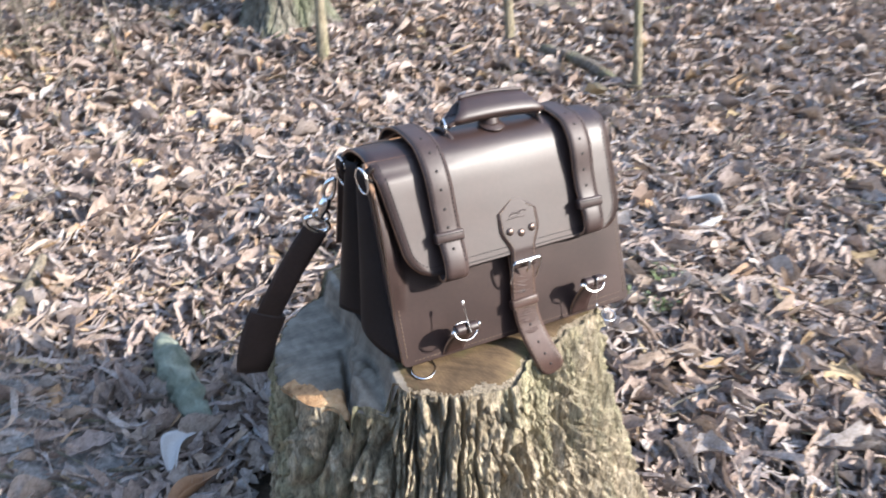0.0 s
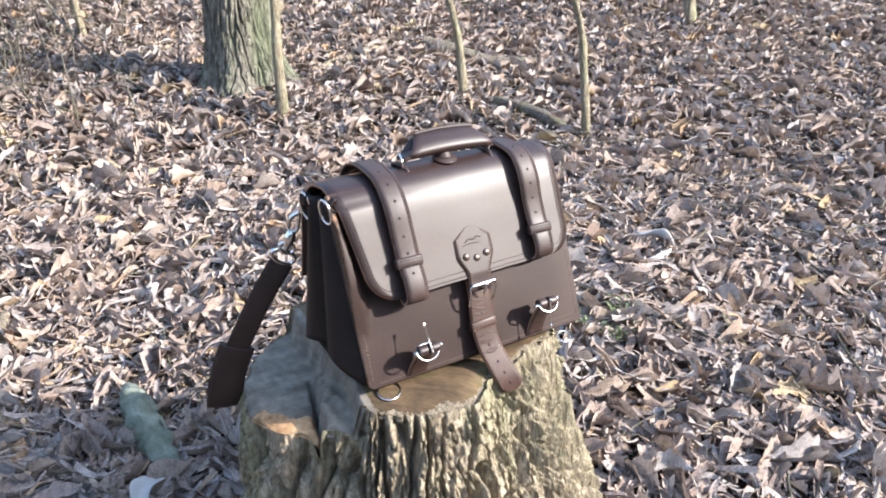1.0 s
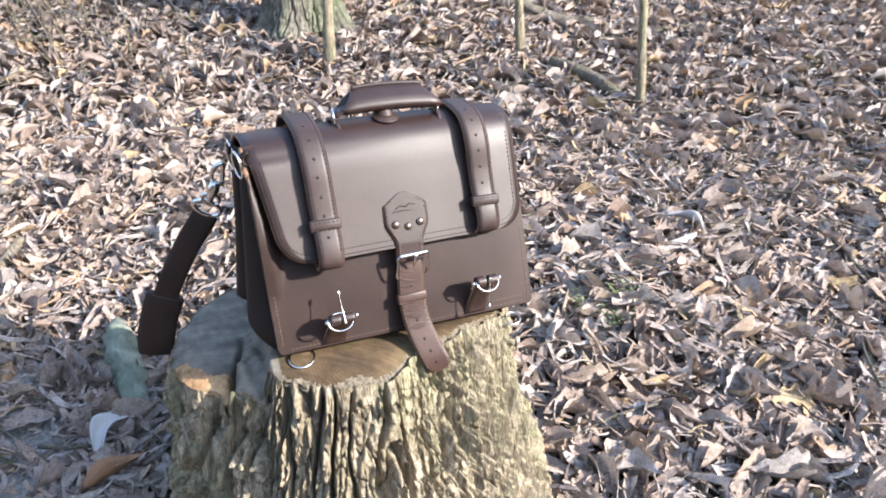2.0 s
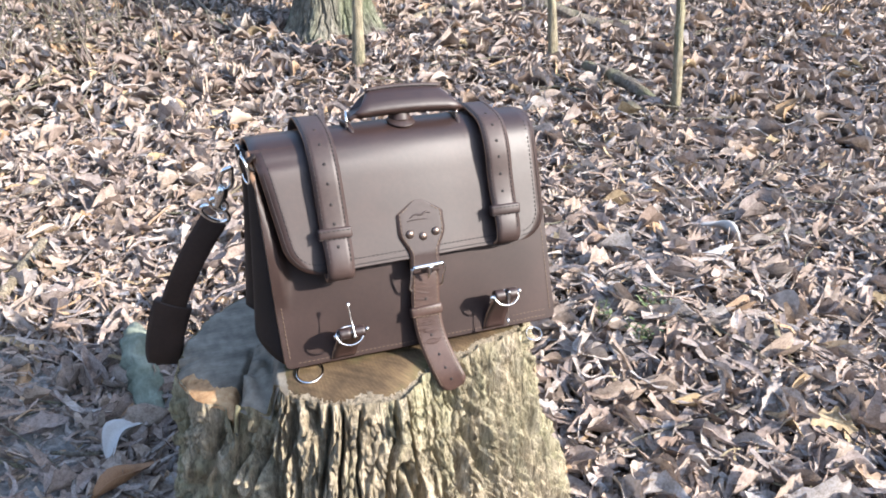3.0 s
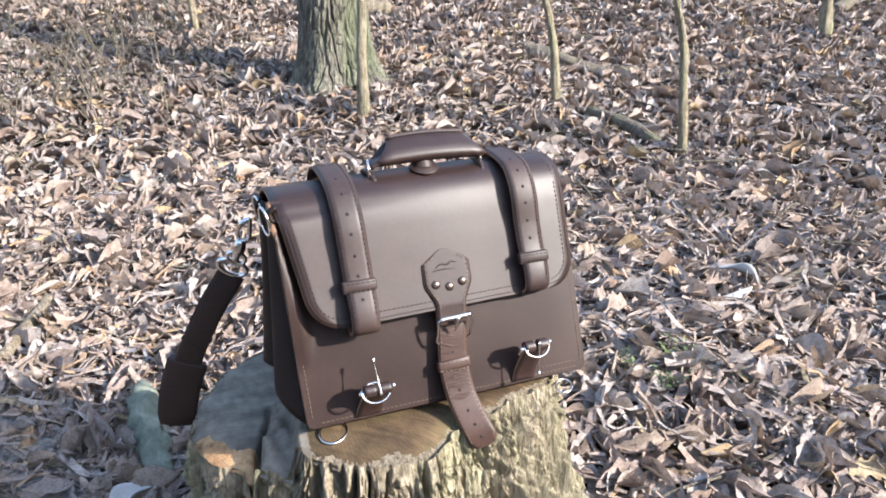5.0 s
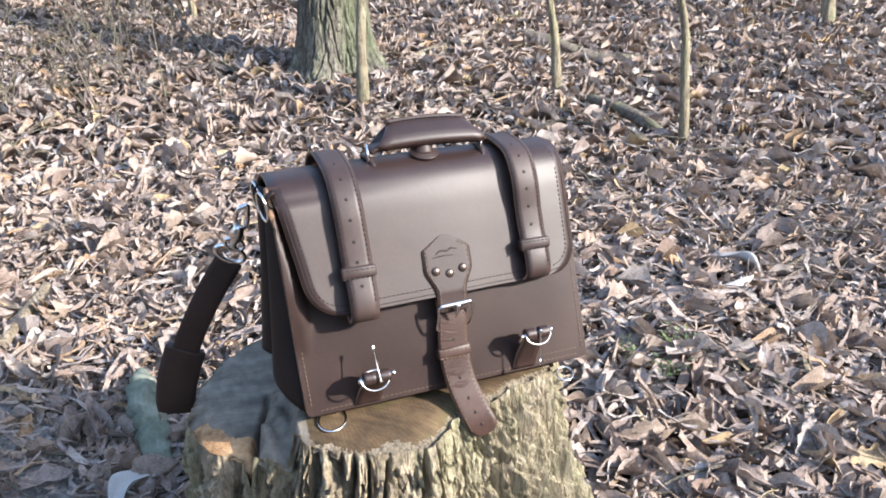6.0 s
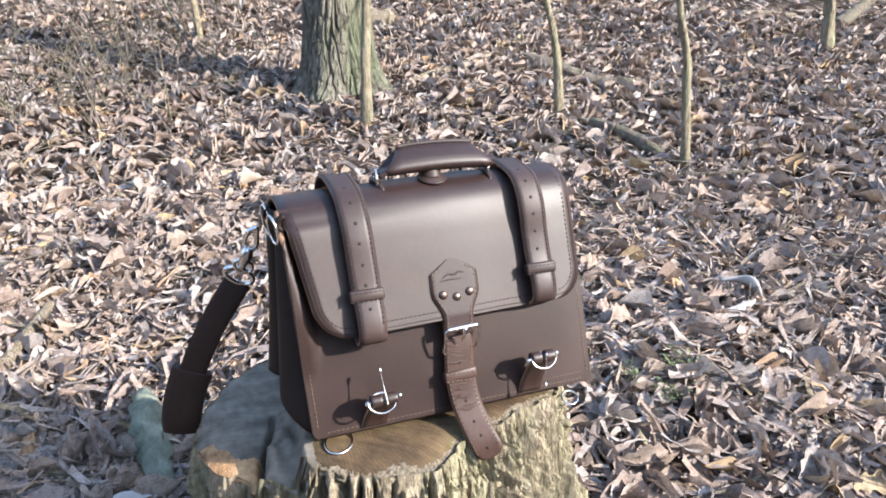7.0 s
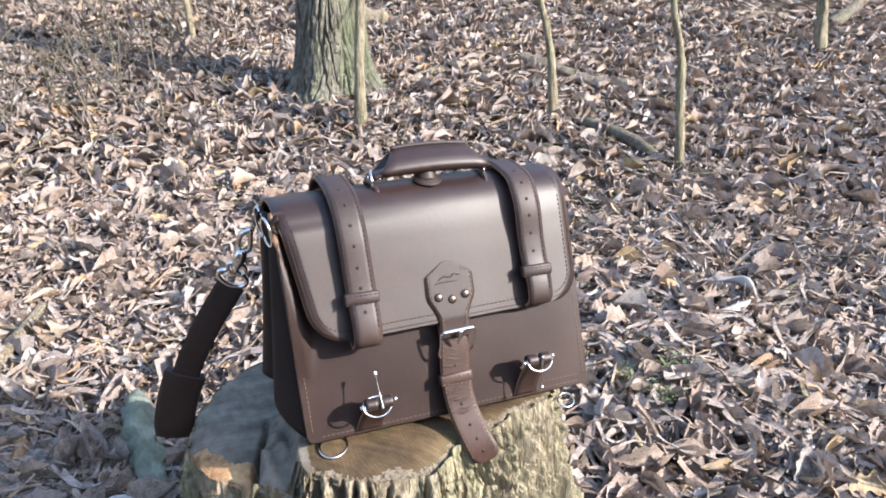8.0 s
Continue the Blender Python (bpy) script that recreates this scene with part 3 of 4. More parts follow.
# ---- trees ----
def build_trunk(name, label, base, radius, height, lean, seed, flare=0.5):
    tree = thing(name, label, "tree", at=base)
    na, nz = 300, 320
    verts, faces = [], []
    for k in range(nz + 1):
        f = (k / nz) ** 2.2
        z = -0.15 + f * height
        for i in range(na):
            a = 2 * math.pi * i / na
            low = math.exp(-max(z, 0) / 0.11)
            r = radius * (1 - 0.55 * f) * (1 + flare * low * (0.75 + 0.6 * noise.noise(Vector((math.cos(a) * 1.6, math.sin(a) * 1.6, seed)))))
            r += 0.024 * (bark_depth(a * radius, z * 0.7, seed, 1.0) - 0.6)
            verts.append((lean[0] * z + r * math.cos(a), lean[1] * z + r * math.sin(a), z))
    faces = [(k * na + i, k * na + (i + 1) % na, (k + 1) * na + (i + 1) % na, (k + 1) * na + i) for k in range(nz) for i in range(na)]
    part("trunk", (verts, [], faces), M_TRUNK, tree, smooth=False)
    rng = random.Random(seed)
    for i in range(9):
        z = height * rng.uniform(0.5, 0.98)
        a, ln = rng.uniform(0, 6.28), rng.uniform(1.2, 2.6)
        p0 = Vector((lean[0] * z, lean[1] * z, z))
        d = Vector((math.cos(a), math.sin(a), rng.uniform(0.5, 1.0)))
        pts = [p0 + d * ln * t + Vector((rng.uniform(-0.15, 0.15), rng.uniform(-0.15, 0.15), 0.1 * t)) * t for t in (0, 0.3, 0.6, 1)]
        bm = tube(pts, (0.07, 0.05, 0.03, 0.008), 8, 14)
        for t in (0.35, 0.5, 0.65, 0.8):
            q = p0 + d * ln * t
            e = Vector((rng.uniform(-1, 1), rng.uniform(-1, 1), rng.uniform(0.2, 1)))
            tube((q, q + e * 0.4, q + e * 0.8 + Vector((0, 0, 0.1))), (0.02, 0.012, 0.004), 6, 6, bm)
        part("limb", bm, M_TRUNK, tree)
    return tree


TREE_BASE = (0.625, 3.03)
build_trunk("tree", "grey furrowed oak trunk with flared base in leaf litter", (*TREE_BASE, ground_z(*TREE_BASE)), 0.168, 9.0, (0.02, 0.02), 4, 0.85)


def build_sapling(label, base, points, radius, seed, group="saplings among the litter"):
    """points: the way the stem goes above its base, in metres."""
    z0 = ground_z(*base)
    tree = thing("sapling", label, "sapling", group, at=(*base, z0))
    pts = [(0, 0, -0.08)] + list(points)
    part("trunk", tube(pts, [radius * 1.35] + [radius * (1 - 0.13 * i) for i in range(len(points))], 12, 90, wobble=0.28, seed=seed), M_SAPLING, tree)
    rng = random.Random(seed)
    for i in range(5):
        q = curve_at(pts, rng.uniform(0.72, 0.97))
        a = rng.uniform(0, 6.28)
        e = Vector((math.cos(a), math.sin(a), rng.uniform(0.6, 1.2)))
        bm = tube((q, q + e * 0.25, q + e * 0.6 + Vector((0, 0, 0.12))), (radius * 0.35, radius * 0.2, 0.002), 6, 8)
        q2 = q + e * 0.25
        tube((q2, q2 + Vector((-e.y, e.x, 0.8)) * 0.25), (radius * 0.18, 0.0015), 5, 4, bm)
        part("limb", bm, M_SAPLING, tree)
    return tree


build_sapling("slender grey sapling close beside the oak trunk", (0.60, 2.45), ((0.0, 0, 0.25), (0.025, 0.02, 0.6), (0.04, 0.02, 1.2), (0.06, 0.05, 2.2), (0.1, 0.1, 3.6)), 0.024, 21)
build_sapling("thin kinked sapling leaning in leaf litter", (1.55, 2.36), ((-0.03, 0, 0.26), (-0.055, 0.01, 0.42), (-0.10, 0.02, 0.62), (-0.14, 0.03, 1.1), (-0.2, 0.1, 2.2), (-0.25, 0.1, 3.2)), 0.019, 22)
build_sapling("pale knobbly sapling in leaf litter", (1.715, 1.62), ((-0.03, 0, 0.26), (-0.044, 0.01, 0.46), (-0.092, 0.02, 0.66), (-0.11, 0.02, 0.85), (-0.18, 0.06, 2.0), (-0.2, 0.1, 3.2)), 0.019, 23)
build_sapling("weathered sapling with mossy foot", (3.72, 2.80), ((-0.01, 0, 0.2), (-0.03, 0.0, 0.4), (-0.05, 0.0, 1.2), (0.2, 0.05, 2.4), (0.3, 0.1, 4.0)), 0.036, 24)
build_sapling("thin bare sapling far in the litter", (0.09, 4.5), ((-0.02, 0, 0.25), (-0.05, 0, 0.55), (-0.1, 0.05, 1.2), (-0.2, 0.1, 2.6)), 0.020, 25)


# ---- briefcase ----
LEAN = 0.28                                   # the front leans back from its foot
OUT = Vector((0, -1, LEAN)).normalized()      # the way out of the front panel


def on_front(x, z, off=0.0):
    return Vector((x, LEAN * z, z)) + OUT * off


def askew(x, z):
    """The top of the case is twisted: one end leans further back."""
    return 0.038 * x * min(max(z, 0) / 0.29, 1)


def line_at(points, t):
    """A point at the share t of the length of a smooth (y, z) line, with the line finely resolved once."""
    table = LINES.get(points)
    if table is None:
        raw = [curve_at([(0, y, z) for y, z in points], i / 240) for i in range(241)]
        run = [0.0]
        for a, b in zip(raw, raw[1:]):
            run.append(run[-1] + (b - a).length)
        table = LINES[points] = (raw, run)
    raw, run = table
    want = t * run[-1]
    lo = max(0, min(int(np.searchsorted(run, want)) - 1, 239))
    f = (want - run[lo]) / max(run[lo + 1] - run[lo], 1e-9)
    return raw[lo].lerp(raw[lo + 1], min(max(f, 0), 1)), run[-1]


LINES = {}
FLAP = ((0.008, 0.133), (0.024, 0.180), (0.040, 0.230), (0.051, 0.262), (0.063, 0.284), (0.082, 0.296), (0.108, 0.299), (0.140, 0.293), (0.166, 0.272), (0.181, 0.236), (0.193, 0.18), (0.207, 0.12))
FLAP_HALF, FLAP_ROUND = 0.1965, 0.042


def flap_half(s, inset=0.0):
    r = FLAP_ROUND - inset
    s -= inset
    return FLAP_HALF - inset - (r - math.sqrt(max(r * r - (r - s) ** 2, 0)) if s < r else 0)


def flap_point(x, s):
    length = line_at(FLAP, 0)[1]
    p = line_at(FLAP, s / length)[0]
    low = max(0, 1 - s / 0.2)
    side = x / FLAP_HALF
    sag = 0.0015 * math.sin(3.0 * side + 0.7) * low + 0.0100 * max(0, 0.3 - side) / 1.3 * low ** 1.3 + 0.004 * max(0, side - 0.4)
    x *= (0.952 + 0.152 * min(s / 0.17, 1)) if x < 0 else 0.957      # the flap has stretched askew
    return Vector((x, p.y - sag + askew(x, p.z), p.z - 0.006 * max(0, -side) * (1 if p.z > 0.27 else 0)))


def flap_out(p):
    return OUT if p.z < 0.27 and p.y < 0.1 else Vector((0, -0.3, 1))


def build_flap(case):
    length = line_at(FLAP, 0)[1]

    def surface(u, v):
        s = length * v ** 1.7
        return flap_point((u * 2 - 1) * flap_half(s), s)
    flap = part("flap", sheet(surface, 26, 60, 0.0042, rim=1), [M_LEATHER, M_EDGE], case, "smooth satin flap with rounded corners")

    def round_path(inset, top):
        up = [(-1, s) for s in np.linspace(top, inset + 0.0005, 60)]
        path = [flap_point(k * flap_half(s, inset), s) for k, s in up]
        path += [flap_point(x, inset) for x in np.linspace(-flap_half(inset, inset), flap_half(inset, inset), 30)]
        path += [flap_point(flap_half(s, inset), s) for s in np.linspace(inset + 0.0005, top, 60)]
        return [p + flap_out(p) * 0.0021 for p in path]
    part("stitching", stitches(round_path(0.0125, 0.17), flap_out), M_DARK, flap, "dark edge stitching")
    part("crease", tube(round_path(0.0045, 0.17)[::4], (0.0006,), 5, 110), M_DARK, flap, "pressed edge crease")
    return flap


def build_panels(case):
    def half(z, side):
        r = 0.008
        w = 0.2055 + (0.050 if side < 0 else -0.045) * z      # the panel has warped to one side
        return w - (r - math.sqrt(max(r * r - (r - z) ** 2, 0)) if z < r else 0)

    def front(u, v):
        z = 0.286 * v ** 1.5
        t = u * 2 - 1
        x = math.copysign(1 - (1 - abs(t)) ** 1.9, t) * half(z, t)
        puff = 0.012 * min(max((-x - 0.189 - 0.2 * max(z - 0.133, 0)) / 0.006, 0), 1) * min(max(z - 0.08, 0) / 0.08, 1)
        puff += 0.003 * math.sin(math.pi * min(z / 0.28, 1)) * math.cos(x / 0.21 * 1.5) + 0.0085 * min(z / 0.2, 1)
        return on_front(x, z, puff) + Vector((0, askew(x, z), 0))
    panel = part("front_panel", sheet(front, 48, 36, 0.0065, rim=1), [M_LEATHER, M_EDGE], case, "dark brown leather front with raw edges")
    off = 0.0036

    def front_out(p):
        return OUT
    for side in (-1, 1):
        part("stitching", stitches([on_front(side * (half(z, side) - 0.007), z, off + 0.0085 * min(z / 0.2, 1)) + Vector((0, askew(side * 0.2, z), 0)) for z in np.linspace(0.016, 0.21, 40)], front_out), M_THREAD, panel, "tan side seam")
    for z in (0.006, 0.0145):
        part("stitching", stitches([on_front(x, z, off - 0.0004) for x in np.linspace(-0.186, 0.186, 20)], front_out), M_THREAD, panel, "tan bottom seam")

    def back(u, v):
        z = 0.286 * v
        return (-(u * 2 - 1) * (0.212 - 0.02 * v), 0.226 - 0.25 * z, z)
    part("back_panel", sheet(back, 8, 8, 0.005, rim=1), [M_LEATHER, M_EDGE], case)
    part("base_panel", sheet(lambda u, v: ((u * 2 - 1) * 0.2, 0.006 + v * 0.215, 0.002 - 0.0125 * math.sin(v * 3.1) ** 0.5), 8, 8, 0.004), M_GUSSET_SHADE, case)
    for side in (-1, 1):
        def gusset(u, v):
            z = 0.004 + 0.268 * v
            y0, y1 = LEAN * z + 0.003, 0.224 - 0.25 * z
            fold = abs(math.sin(2 * math.pi * u)) ** 0.7 * (0.020 - 0.006 * v) + 0.012 * math.sin(math.pi * u) * (1 - v)
            lift = 0.030 * math.sin(math.pi * u) * (1 - v) ** 3
            return (side * (0.202 + fold - (0.045 * z + 0.3 * fold if side > 0 else 0)), y0 + (y1 - y0) * u, z + lift)
        part("gusset", sheet(gusset, 28, 20, 0.003), M_GUSSET_SHADE, case, "folded leather gusset, its shade put into the near-black colour")
        # the edging strip beside the front panel
        def lip(u, v):
            z = 0.02 + 0.262 * v
            return (side * (0.203 + (0.045 if side < 0 else -0.048) * z), LEAN * z - 0.0085 * min(z / 0.2, 1) + askew(side * 0.2, z) + 0.004 + 0.012 * u, z)
        part("edging", sheet(lip, 2, 20, 0.003, rim=1), [M_LEATHER, M_EDGE], case)


STRAP = ((0.214, 0.15), (0.199, 0.235), (0.184, 0.275), (0.160, 0.300), (0.128, 0.3095), (0.092, 0.3075), (0.060, 0.2985), (0.040, 0.280), (0.026, 0.255), (0.015, 0.220), (0.004, 0.188), (-0.012, 0.160), (-0.018, 0.138), (-0.011, 0.127), (-0.001, 0.125), (0.006, 0.135))


HOLES = (0.304, 0.291, 0.270, 0.247, 0.221, 0.197, 0.170)


def strap_share(z):
    """The share of the strap's length at which its front run passes the height z."""
    return min((v for v in np.linspace(0.42, 0.88, 400)), key=lambda v: abs(line_at(STRAP, v)[0].z - z))


def build_strap(case, x0):
    def surface(u, v):
        p = line_at(STRAP, v)[0].copy()
        if x0 > 0 and v > 0.5:
            p += Vector((0, 0.0140, 0.010)) * min((v - 0.5) / 0.25, 1)     # this end is pulled a little higher
        w = 0.0190 - 0.0022 * max(0, (v - 0.78) / 0.22)
        return (x0 + (u * 2 - 1) * w + 0.002 * math.sin(v * 9), p.y - 0.0012 * (1 - (2 * u - 1) ** 2), p.z)
    strap = part("strap", sheet(surface, 4, 90, 0.0036, rim=1), [M_STRAP, M_EDGE], case, "brown punched leather strap")

    def spot(v, u):
        a, b = Vector(surface(u, v - 0.004)), Vector(surface(u, v + 0.004))
        d = (b - a).normalized()
        return Vector(surface(u, v)), Vector((1, 0, 0)).cross(d) * -1
    for u in (0.11, 0.89):
        path = [spot(v, u)[0] + (spot(v, u)[1] if spot(v, u)[1].y < 0.2 else -spot(v, u)[1]) * 0.0019 for v in np.linspace(0.22, 0.90, 90)]
        part("stitching", stitches(path, lambda p: OUT if p.z < 0.26 else Vector((0, -0.4, 0.9))), M_DARK, strap, "dark stitching along the strap")
    for z in HOLES:
        p, n = spot(strap_share(z), 0.5)
        n = n if n.dot(Vector((0, -1, 0.6))) > 0 else -n
        bm = bmesh.new()
        bmesh.ops.create_cone(bm, cap_ends=True, segments=12, radius1=0.0023, radius2=0.0021, depth=0.0008)
        bmesh.ops.transform(bm, matrix=Matrix.Translation(p + n * 0.0019) @ n.to_track_quat("Z", "Y").to_matrix().to_4x4(), verts=bm.verts)
        part("hole", bm, M_DARK, strap)
    p = Vector(surface(0.5, strap_share(0.1855 if x0 < 0 else 0.1735)))
    turn = Matrix.Rotation(radians(-17), 4, "X")
    keeper = part("keeper", block((0.0450, 0.0110, 0.0150), (x0 + 0.001, p.y + 0.001, p.z), None, turn, 0.003), M_STRAP, strap, "leather keeper loop")
    for dz in (-0.005, 0.005):
        part("stitching", stitches([(x0 + x, p.y - 0.0050 + LEAN * dz, p.z + dz) for x in np.linspace(-0.019, 0.021, 8)], lambda q: OUT), M_DARK, keeper)


def build_closure(case):
    # shield tab riveted to the flap, narrowing to the buckle
    def width(z):
        if z > 0.186:
            return 0.006 + 0.0275 * min(max((0.2030 - z) / 0.017, 0.0), 1)
        if z > 0.163:
            return 0.0335
        f = min(max((0.163 - z) / 0.032, 0), 1)
        return 0.0335 + (0.0205 - 0.0335) * (3 - 2 * f) * f * f

    def tab_point(x, z):
        off = 0.0355 - 0.110 * max(z - 0.132, 0) if z > 0.132 else 0.0355 - 0.004 * min((0.132 - z) / 0.03, 1)
        return on_front(x - 0.004, z - 0.003, off)

    def tab(u, v):
        z = 0.2028 - 0.0965 * v ** 1.3
        return tab_point((u * 2 - 1) * width(z), z)
    shield = part("shield_tab", sheet(tab, 10, 44, 0.0040, rim=1), [M_STRAP, M_EDGE], case, "embossed shield-shaped leather tab")
    for side in (-1, 1):
        part("stitching", stitches([tab_point(side * (width(z) - 0.004), z) + OUT * 0.0021 for z in np.linspace(0.1925, 0.112, 40) if width(z) > 0.006], lambda p: OUT), M_THREAD, shield, "tan stitching round the tab")
    # pressed maker's mark, kept as a plain curved shape
    part("emblem", tube([on_front(x - 0.005, z, 0.0323) for x, z in ((-0.014, 0.177), (-0.006, 0.181), (0.003, 0.180), (0.009, 0.183), (0.016, 0.181))], (0.0007, 0.0014, 0.0007), 6, 20), M_STRAP, shield)
    part("emblem", tube([on_front(x - 0.005, z, 0.0330) for x, z in ((-0.019, 0.173), (-0.004, 0.1745), (0.012, 0.1735))], (0.0005, 0.0010, 0.0005), 6, 14), M_STRAP, shield)
    for x, z in ((-0.0220, 0.1560), (-0.0035, 0.1515), (0.0155, 0.1560)):
        bm = bmesh.new()
        bmesh.ops.create_uvsphere(bm, u_segments=16, v_segments=10, radius=0.0060)
        bmesh.ops.transform(bm, matrix=Matrix.Translation(on_front(x, z, 0.0348)) @ OUT.to_track_quat("Z", "Y").to_matrix().to_4x4() @ Matrix.Diagonal((1, 1, 0.55, 1)), verts=bm.verts)
        part("rivet", bm, M_RIVET, shield, "domed dull metal rivet")
    # roller buckle
    buckle = part("buckle", tube([on_front(x, z, o) for x, z, o in ((-0.0255, 0.110, 0.038), (-0.0265, 0.094, 0.033), (-0.0255, 0.080, 0.024), (-0.002, 0.078, 0.014), (0.0215, 0.080, 0.016), (0.0225, 0.094, 0.028), (0.0215, 0.112, 0.038), (-0.002, 0.112, 0.039))], (0.0017,), 8, 64, closed=True), M_METAL, case, "polished nickel buckle frame")
    part("roller", tube([on_front(x - 0.002, 0.1122 + 0.03 * x, 0.0392) for x in (-0.022, 0, 0.022)], (0.0033,), 12, 10), M_METAL, buckle)
    part("prong", tube([on_front(x, z, o) for x, z, o in ((0.000, 0.112, 0.043), (-0.001, 0.103, 0.040), (-0.002, 0.094, 0.033))], (0.0040, 0.0024, 0.0012), 8, 10), M_METAL, buckle)
    # tongue that hangs through the buckle and curls over the stump's edge
    way = ((-0.002, 0.014, 0.126), (-0.003, 0.004, 0.100), (-0.006, -0.007, 0.058), (-0.003, -0.020, 0.022), (0.004, -0.037, -0.007), (0.012, -0.049, -0.029), (0.021, -0.055, -0.050))

    def tongue_surface(u, v):
        c = curve_at(way, v)
        d = curve_at(way, min(v + 0.02, 1)) - curve_at(way, max(v - 0.02, 0))
        side = Vector((1, 0, 0)) - d.normalized() * d.normalized().x
        side = (side.normalized() + Vector((0, -0.25 * v, 0))).normalized()
        w = 0.0200 * (1 if v < 0.88 else math.sqrt(max(1 - ((v - 0.88) / 0.122) ** 2, 0.03)))
        return c + side * (u * 2 - 1) * w
    tongue = part("tongue_strap", sheet(tongue_surface, 6, 60, 0.0036, rim=1), [M_TONGUE, M_EDGE], case, "creased leather tongue curling over the edge")

    def tongue_out(v):
        a = tongue_surface(1, v) - tongue_surface(0, v)
        d = tongue_surface(0.5, min(v + 0.02, 1)) - tongue_surface(0.5, max(v - 0.02, 0))
        n = a.cross(d).normalized()
        return n if n.y < 0 else -n
    for u in (0.09, 0.91):
        part("stitching", stitches([tongue_surface(u, v) + tongue_out(v) * 0.0019 for v in np.linspace(0.05, 0.92, 60)], lambda p: OUT), M_THREAD, tongue, "tan stitching")
    for v in (0.28, 0.50, 0.64, 0.76, 0.88):
        p, n = tongue_surface(0.5, v), tongue_out(v)
        bm = bmesh.new()
        bmesh.ops.create_cone(bm, cap_ends=True, segments=12, radius1=0.0022, radius2=0.002, depth=0.0008)
        bmesh.ops.transform(bm, matrix=Matrix.Translation(p + n * 0.0019) @ n.to_track_quat("Z", "Y").to_matrix().to_4x4(), verts=bm.verts)
        part("hole", bm, M_DARK, tongue)
    # creases across the tongue
    rng = random.Random(3)
    for i in range(44):
        v, u0 = rng.uniform(0.14, 0.60), rng.uniform(0.08, 0.42)
        pts = [tongue_surface(u0 + k * 0.14, v + rng.uniform(-0.004, 0.004)) + tongue_out(v) * 0.0016 for k in range(4)]
        part("crease", tube(pts, (0.0003, 0.0010, 0.0003), 5, 8), M_TONGUE, tongue)
    k = curve_at(way, 0.345)
    keeper = part("keeper", block((0.0470, 0.0120, 0.0150), (k.x, k.y + 0.001, k.z), None, Matrix.Rotation(radians(-16), 4, "X") @ Matrix.Rotation(radians(-3), 4, "Y"), 0.003), M_TONGUE, tongue, "stitched leather keeper")
    for dz in (-0.005, 0.005):
        part("stitching", stitches([(k.x + x, k.y - 0.0056 + LEAN * dz, k.z + dz - 0.05 * x) for x in np.linspace(-0.02, 0.02, 8)], lambda q: OUT), M_THREAD, keeper)


def ball(p, r, bm=None):
    bm = bm or bmesh.new()
    made = bmesh.ops.create_uvsphere(bm, u_segments=12, v_segments=8, radius=r)["verts"]
    bmesh.ops.translate(bm, vec=p, verts=made)
    return bm


def build_bottom_buckle(case, x, z, up):
    """A small strap end with its roller buckle near the foot of the front panel."""
    def tab(u, v):
        off = 0.005 + 0.036 * v ** 1.6
        return on_front(x - 0.006 * (1 - v) + (u * 2 - 1) * 0.0165, 0.004 + (z - 0.008) * v, off)
    billet = part("buckle_tab", sheet(tab, 4, 12, 0.0036, rim=1), [M_LEATHER, M_EDGE], case, "short dark leather buckle tab")
    for side in (-1, 1):
        bm = tube([on_front(x + side * 0.0100 + k * 0.0075, z, 0.043) for k in (-1, -0.8, 0.8, 1)], (0.0065, 0.0085, 0.0085, 0.0065), 16, 12)
        part("roller_loop", bm, M_LEATHER, billet, "rolled leather loop")
    pin = part("pin_bar", tube([on_front(x + k * 0.0205, z + 0.0015 * k, 0.0435) for k in (-1, 0, 1)], (0.0019,), 8, 8), M_METAL, billet, "polished pin with ball ends")
    for k in (-1, 1):
        part("ball_end", ball(on_front(x + k * 0.0215, z + 0.0015 * k, 0.0435), 0.0035), M_METAL, pin)
    ring = [on_front(x - (0.003 if up else 0) + 0.0185 * math.cos(a), z - (0.014 * math.sin(a) if math.sin(a) > 0 else (0.0075 if up else 0.004) * math.sin(a)), 0.047 + (0.004 if math.sin(a) > 0 else 0.010) * math.sin(a)) for a in np.linspace(0, 2 * math.pi, 17)[:-1]]
    part("buckle_ring", tube(ring, (0.0014, 0.0012, 0.0017, 0.0019, 0.0014), 8, 40, closed=True), M_METAL, billet, "nickel half-round ring")
    end = 0.036 if up else -0.037
    way = [on_front(x + 0.002 - (0.003 * t), z + end * t, 0.051 - 0.004 * t) for t in (-0.15, 0.15, 0.5, 1)]
    prong = part("prong", tube(way, (0.0024, 0.0018, 0.0008, 0.0008), 8, 12), M_METAL, billet, "long bright buckle prong")
    part("ball_end", tube([way[-1] + (way[-1] - way[-2]).normalized() * k for k in (-0.004, 0.0, 0.004)], (0.0010, 0.0024, 0.0019), 10, 8), M_METAL, prong)


